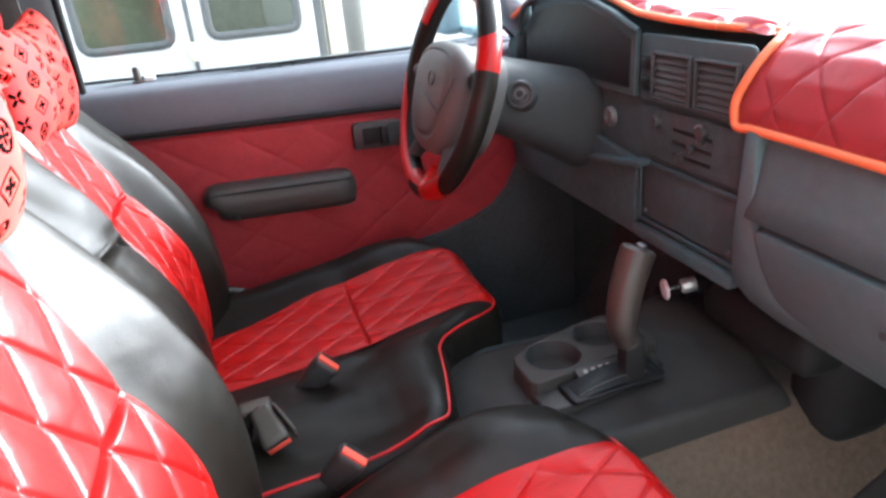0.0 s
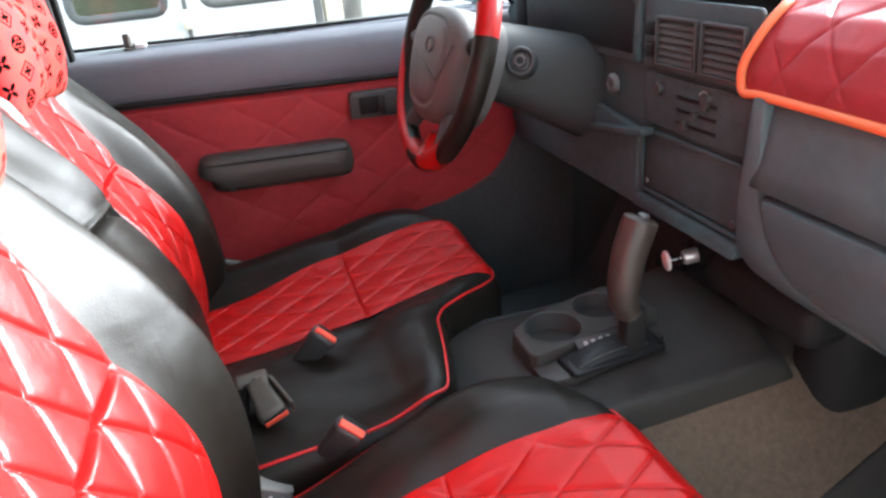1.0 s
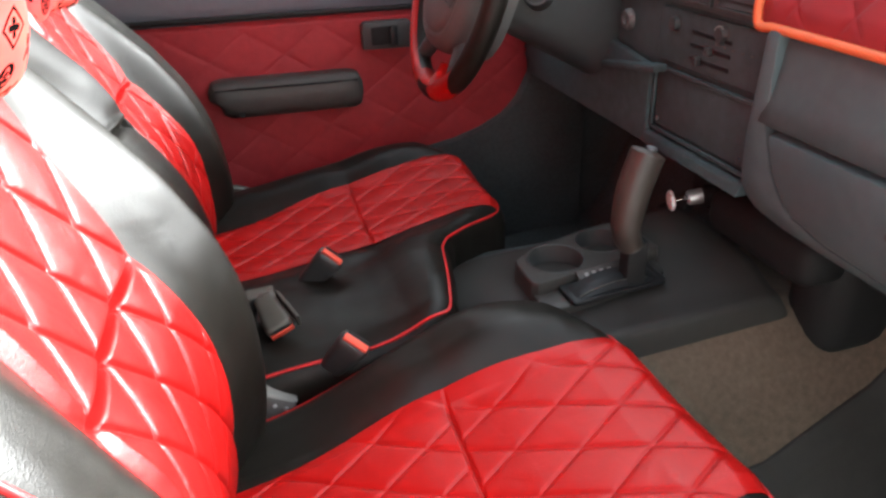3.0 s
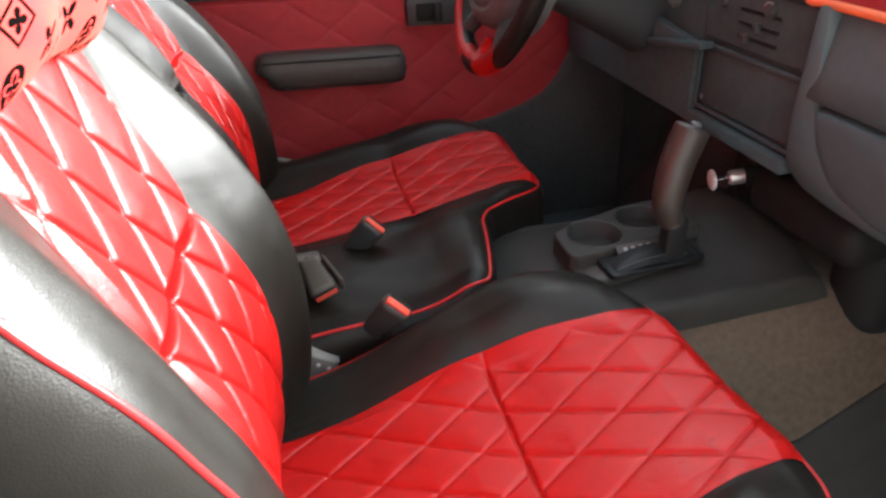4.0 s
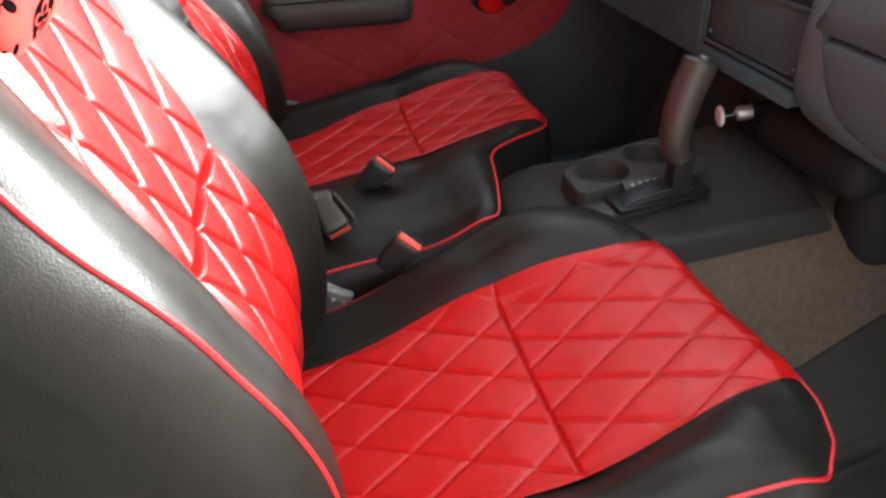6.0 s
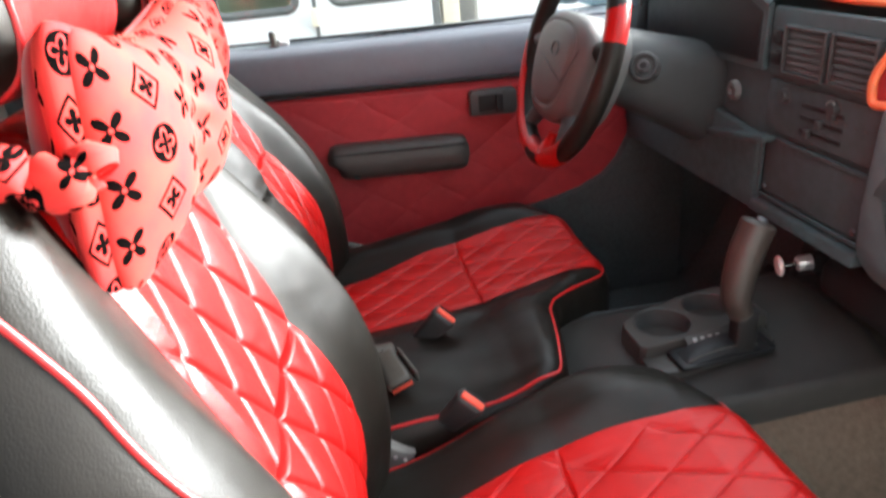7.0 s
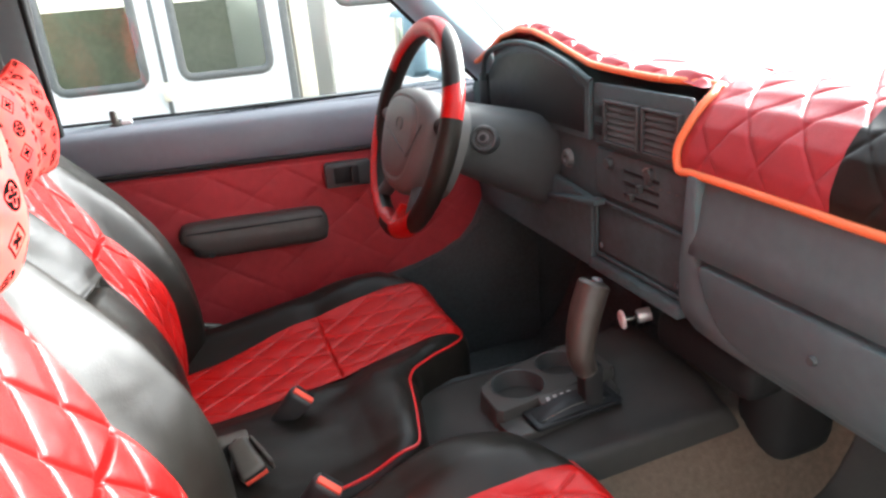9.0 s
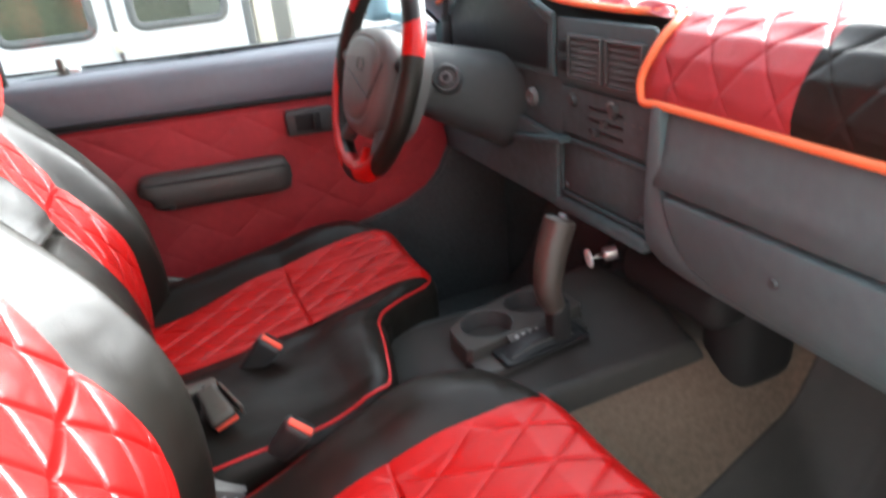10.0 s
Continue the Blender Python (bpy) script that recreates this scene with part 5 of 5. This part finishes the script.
bmesh.ops.recalc_face_normals(bm, faces=bm.faces)
part("console_body", bm, TAUPE, cons, "taupe plastic console")
prism("lower_deck", [(0.432, 0.285), (0.434, 0.243), (0.446, 0.228), (0.478, 0.226), (0.60, 0.245), (0.640, 0.262), (0.646, 0.300), (0.54, 0.290)], 2, 0.800, 0.850, TAUPE, cons, "taupe plastic lower deck", bevel=0.004)
for cx, cy, cr in cups:
    lathe("cup_holder", [(cr + 0.0025, ZC + 0.0003), (cr + 0.0015, ZC + 0.0012), (cr, ZC + 0.0006), (cr - 0.001, ZC - 0.008), (cr - 0.003, ZC - 0.052), (0.0, ZC - 0.053)], Matrix.Translation((cx, cy, 0)), CHARCOAL, cons, "round cup holder")
# gear gate: black plate with an arched slot cover
gate = prism("gear_gate", [(0.470, 0.268), (0.472, 0.222), (0.478, 0.219), (0.618, 0.228), (0.624, 0.234), (0.624, 0.284), (0.580, 0.282)], 2, 0.850, 0.8585, GLOSS, cons, "black gear gate", bevel=0.003)
nb = 9
P = np.array([[(0.480 + 0.135 * a, 0.2235 + 0.008 * a + 0.034 * b / (nb - 1), 0.858 + 0.0165 * math.sin(math.pi * a) ** 0.8 * math.sin(math.pi * min(1.0, b / (nb - 1) * 1.6 + 0.03) / 2) ** 0.5) for b in range(nb)] for a in np.linspace(0, 1, 30)])
sheet("slot_cover", P, GLOSS, gate, "arched black slot cover", flip=True)
sheet("slot_cover_back", np.array([[(x, y, z) for x, y, z in (r[-1], (r[-1][0], r[-1][1] + 0.002, 0.857))] for r in P]), GLOSS, gate, flip=True)
tube("slot_edge", [(0.482 + 0.131 * a, 0.2275 + 0.008 * a, 0.8592 + 0.0120 * math.sin(math.pi * a) ** 0.8) for a in np.linspace(0.02, 0.85, 24)], 0.0009, BUCKGREY, gate, "worn pale edge", seg=6)
strip_m = pose(0.540, 0.2700, 0.8665, 0, 0, 4) @ Matrix.Rotation(radians(28), 4, "X")
bm = bmesh.new()
box(bm, 0, 0, 0, 0.080, 0.017, 0.005, 0.0012)
for v in bm.verts:
    v.co = strip_m @ v.co
part("gear_scale", bm, TAUPE, gate, "narrow gear scale")
for k in range(4):
    bm = bmesh.new()
    box(bm, -0.026 + 0.0125 * k, -0.001, 0.0027, 0.0060, 0.0066, 0.0008, 0)
    for v in bm.verts:
        v.co = strip_m @ v.co
    part("gear_mark", bm, MARK, gate)
lever = thing("gear_lever", "brown-grey leather gear lever grip on the console", "gear lever", (0.575, 0.235, 0.885))
boxed("lever_neck", (0.573, 0.243, 0.890), (0.032, 0.026, 0.070), RUBBER, lever, "black lever neck", bevel=0.005)
gl = smooth_line([(0.567, 0.242, 0.916), (0.558, 0.243, 0.940), (0.560, 0.246, 0.966), (0.570, 0.251, 1.003), (0.584, 0.255, 1.036), (0.590, 0.256, 1.050)], 40)
gr = [0.0170 + 0.007 * math.sin(min(1, i / 30) * 1.5) for i in range(len(gl))]
gr[-1], gr[-2], gr[-3] = 0.012, 0.0205, 0.0232
tube("grip", gl, gr, GRIP, lever, "brown-grey leather grip", seg=20)
lathe("grip_button", [(0, 0.004), (0.006, 0.004), (0.008, 0.002), (0.0085, -0.004)], Matrix.Translation((0.593, 0.256, 1.050)) @ pose(0, 0, 0, 0, 20, 0), STEEL, lever, "grey top button")

# pull knob under the dash
kn = thing("pull_knob", "white round-faced pull knob on a chrome stem below the dashboard", "knob", (0.78, 0.395, 0.88))
km = Matrix.Translation((0.732, 0.397, 0.889)) @ Vector((-0.95, 0.26, -0.12)).to_track_quat("Z", "Y").to_matrix().to_4x4()
lathe("face", [(0, 0.003), (0.0145, 0.003), (0.0172, 0.001), (0.0176, -0.002), (0.0155, -0.004), (0.005, -0.006)], km, WHITEPL, kn, "white round face")
lathe("stem", [(0.004, -0.004), (0.004, -0.022), (0.006, -0.024), (0.006, -0.030)], km, CHROME, kn, "chrome stem")
lathe("sleeve", [(0.0, -0.028), (0.011, -0.028), (0.0125, -0.031), (0.0125, -0.058), (0.010, -0.060)], km, SATIN, kn, "bright metal sleeve")
lathe("socket", [(0.014, -0.050), (0.018, -0.052), (0.018, -0.12)], km, RUBBER, kn, "black socket")
boxed("bracket", (0.815, 0.40, 0.92), (0.05, 0.05, 0.10), RUBBER, kn, "black bracket to the dashboard", bevel=0.005)
# pedals in the driver's footwell
for y, w_, h_, nm in ((0.60, 0.10, 0.055, "brake_pedal"), (0.50, 0.05, 0.13, "accelerator_pedal")):
    pd = thing(nm, "black rubber foot pedal hanging in the footwell", "pedal", (0.93, y, 0.70))
    boxed("pad", (0.90, y, 0.72), (0.018, w_, h_), RUBBER, pd, bevel=0.005, m=pose(0, 0, 0, 0, -25, 0))
    tube("arm", [(0.91, y, 0.73), (0.98, y, 0.85), (0.99, y, 0.98)], 0.008, STEEL, pd)


# ---- seat belt buckles between the seats ----
def buckle(loc, rot, body, label, long=0.085, wide=0.044, hang=False):
    ob = thing("seat_belt_buckle", label, "seat belt buckle", loc, "belt buckles")
    m = pose(*loc, *rot)
    bm = bmesh.new()
    vs = box(bm, 0, 0, 0, wide, 0.026, long, 0.0105, seg=4)
    for v in bm.verts:
        f = (v.co.z + long / 2) / long
        v.co.x *= 0.72 + 0.28 * f
        v.co.y *= 0.8 + 0.2 * f
        v.co = m @ v.co
    part("buckle_body", bm, body, ob)
    bm = bmesh.new()
    box(bm, 0, -0.003, long / 2 - 0.001, wide * 0.78, 0.010, 0.006, 0.0018)
    for v in bm.verts:
        v.co = m @ v.co
    part("release_button", bm, BUTTON, ob, "red release button")
    bm = bmesh.new()
    box(bm, 0, 0.0065, long / 2 + 0.0002, wide * 0.7, 0.003, 0.002, 0.0004)
    for v in bm.verts:
        v.co = m @ v.co
    part("tongue_slot", bm, RUBBER, ob)
    pts = [m @ Vector((0, 0, -long / 2 + 0.004)), m @ Vector((0, 0, -long / 2 - 0.05)), Vector((loc[0] - 0.04, loc[1] * 0.6 + 0.3 * 0.4, 0.68))]
    if hang:
        pts[1] = pts[0] + Vector((-0.025, 0.0, -0.035))
    tube("stalk", smooth_line(pts, 12), 0.008, RUBBER, ob, "black buckle stalk")
    return ob


buckle((0.150, 0.440, 0.858), (10, 42, -20), CHARCOAL, "black seat belt buckle with a red button beside the driver cushion")
buckle((0.152, 0.232, 0.846), (14, 38, -25), CHARCOAL, "black seat belt buckle with a red button beside the passenger cushion")
b2 = buckle((0.074, 0.318, 0.876), (116, -18, 8), BUCKGREY, "grey seat belt buckle hanging with its red button down", 0.064, 0.042, True)
mb = pose(0.074, 0.318, 0.876, 116, -18, 8)
bm = bmesh.new()
box(bm, 0.0200, 0.002, 0.006, 0.005, 0.026, 0.052, 0.002)
for v in bm.verts:
    v.co.x += 0.25 * max(0.0, v.co.y) + 0.004 * math.sin(60 * v.co.z)
    v.co = mb @ v.co
part("flared_cap", bm, BUCKGREY, b2, "pale grey flared edge")
hold = thing("belt_anchor", "grey metal belt bracket between the seats", "bracket", (0.07, 0.24, 0.74))
prism("bracket_plate", [(0.026, 0.772), (0.031, 0.824), (0.036, 0.8265), (0.080, 0.800), (0.084, 0.780), (0.060, 0.765)], 1, 0.220, 0.230, STEELPALE, hold, bevel=0.002)
prism("bracket_top", [(0.028, 0.820), (0.036, 0.8275), (0.086, 0.797), (0.080, 0.791)], 1, 0.222, 0.252, STEELPALE, hold, "pale worn top flange", bevel=0.001)
for k in range(3):
    lathe("rivet", [(0, 0.0015), (0.0025, 0.001), (0.003, 0)], pose(0.044 + 0.013 * k, 0.2195, 0.808 - 0.008 * k, 90, 0, 0), SATIN, hold)
boxed("bracket_foot", (0.055, 0.235, 0.745), (0.05, 0.010, 0.07), RUBBER, hold, bevel=0.004)
boxed("webbing_cap", (0.060, 0.362, 0.882), (0.044, 0.034, 0.010), BUCKGREY, b2, "grey webbing cap", bevel=0.005, m=pose(0, 0, 0, -6, 0, 4))

# ---- outside: parked vans and the yard ----
VY = 1.75


def van_side(root, x0, x1, y, z0, z1, holes, thick=0.05):
    """A body side with real window openings: strips round the holes (x0, z0, x1, z1), which stand side by side."""
    bm = bmesh.new()
    zl, zh = holes[0][1], holes[0][3]
    box(bm, (x0 + x1) / 2, y + thick / 2, (z0 + zl) / 2, x1 - x0, thick, zl - z0, 0)
    box(bm, (x0 + x1) / 2, y + thick / 2, (zh + z1) / 2, x1 - x0, thick, z1 - zh, 0)
    edges = [x0] + [v for h in holes for v in (h[0], h[2])] + [x1]
    for a, b in zip(edges[::2], edges[1::2]):
        box(bm, (a + b) / 2, y + thick / 2, (zl + zh) / 2, b - a, thick, zh - zl, 0)
    return part("body_side", bm, VANWHITE, root, "white painted body side")


def van_window(root, h, y):
    x0, z0, x1, z1 = h
    win = link_mesh("window", [(x0, y + 0.02, z0), (x1, y + 0.02, z0), (x1, y + 0.02, z1), (x0, y + 0.02, z1)], [(0, 1, 2, 3)], TINT, root, "dark tinted window", smooth=False)
    r = 0.03
    loop = []
    for cx, cz, a0 in ((x1 - r, z1 - r, 0), (x0 + r, z1 - r, 90), (x0 + r, z0 + r, 180), (x1 - r, z0 + r, 270)):
        for a in (0, 30, 60, 90):
            loop.append((cx + r * math.cos(radians(a0 + a)), y + 0.004, cz + r * math.sin(radians(a0 + a))))
    tube("window_rubber", loop, 0.013, GREYRUBBER, win, "grey window rubber", closed=True, seg=10)
    return win


def parked_van(name, label, x0, x1, y, holes, gaps, wide=1.6, z1=2.05):
    root = thing(name, label, "van", ((x0 + x1) / 2, y + wide / 2, 0), "parked vans")
    van_side(root, x0, x1, y, 0.32, z1, holes)
    for h in holes:
        van_window(root, h, y)
    boxed("roof", ((x0 + x1) / 2, y + wide / 2, z1 + 0.03), (x1 - x0, wide, 0.08), VANWHITE, root, bevel=0.03)
    far = []
    nw = max(1, int((x1 - x0) / 0.9))
    for k in range(nw):
        wx0 = x0 + 0.12 + k * (x1 - x0 - 0.12) / nw
        far.append((wx0, 1.50, wx0 + (x1 - x0 - 0.12) / nw - 0.14, 1.86))
    fs = van_side(root, x0 + 0.01, x1 - 0.01, y + wide - 0.06, 0.32, z1, far)
    fs.name = "far_side"
    fs.data.materials[0] = DIMGREY
    boxed("inner_roof", ((x0 + x1) / 2, y + wide / 2, z1 - 0.03), (x1 - x0 - 0.1, wide - 0.14, 0.02), DIMGREY, root, "dim roof lining", bevel=0.004)
    boxed("floor_pan", ((x0 + x1) / 2, y + wide / 2, 0.36), (x1 - x0 - 0.02, wide - 0.1, 0.08), RUBBER, root, bevel=0.01)
    for xe in (x0 + 0.03, x1 - 0.03):
        boxed("end_panel", (xe, y + wide / 2, 1.18), (0.05, wide - 0.12, 1.66), VANWHITE, root, bevel=0.01)
    for gx in gaps:
        boxed("door_gap", (gx, y - 0.001, 1.15), (0.012, 0.006, 1.5), GREYRUBBER, root, "dark door gap", bevel=0.001)
    for wx in (x0 + 0.65, x1 - 0.65):
        for wy in (y + 0.10, y + wide - 0.10):
            wh = lathe("wheel", [(0.0, 0.09), (0.18, 0.09), (0.20, 0.10), (0.31, 0.09), (0.33, 0.05), (0.33, -0.05), (0.31, -0.09), (0.0, -0.09)], Matrix.Translation((wx, wy, 0.33)) @ Matrix.Rotation(radians(90), 4, "X"), RUBBER, root, "black tyre")
    # dim seats inside, seen through the glass
    for sx in np.arange(x0 + 0.6, x1 - 0.3, 0.85):
        boxed("bench", (sx, y + wide / 2, 1.00), (0.16, wide - 0.35, 1.10), DIMGREY, root, "grey bench seat", bevel=0.05)
    return root


H1, H2 = (-0.265, 1.262, -0.020, 1.86), (0.088, 1.268, 0.350, 1.86)
vanA = parked_van("white_van", "white parked van with dark rubber-framed side windows", -3.9, 0.400, VY, [(-0.95, 1.262, -0.42, 1.86), H1, H2], [0.034])
boxed("door_hinge", (0.030, VY - 0.012, 1.235), (0.020, 0.022, 0.055), CREAM, vanA, "cream door hinge", bevel=0.004)
boxed("corner_seal", (0.412, VY + 0.02, 1.2), (0.030, 0.04, 1.6), GREYRUBBER, vanA, "grey corner strip", bevel=0.005)
vanB = parked_van("white_van", "white parked van standing behind a cream post", 0.56, 4.3, VY + 0.06, [(0.60, 1.44, 0.80, 1.90), (1.0, 1.44, 1.6, 1.90)], [])
post = thing("post", "cream painted post between the parked vans", "post", (0.462, VY + 0.03, 0))
boxed("shaft", (0.462, VY + 0.03, 1.2), (0.055, 0.05, 2.4), CREAM, post, bevel=0.004)
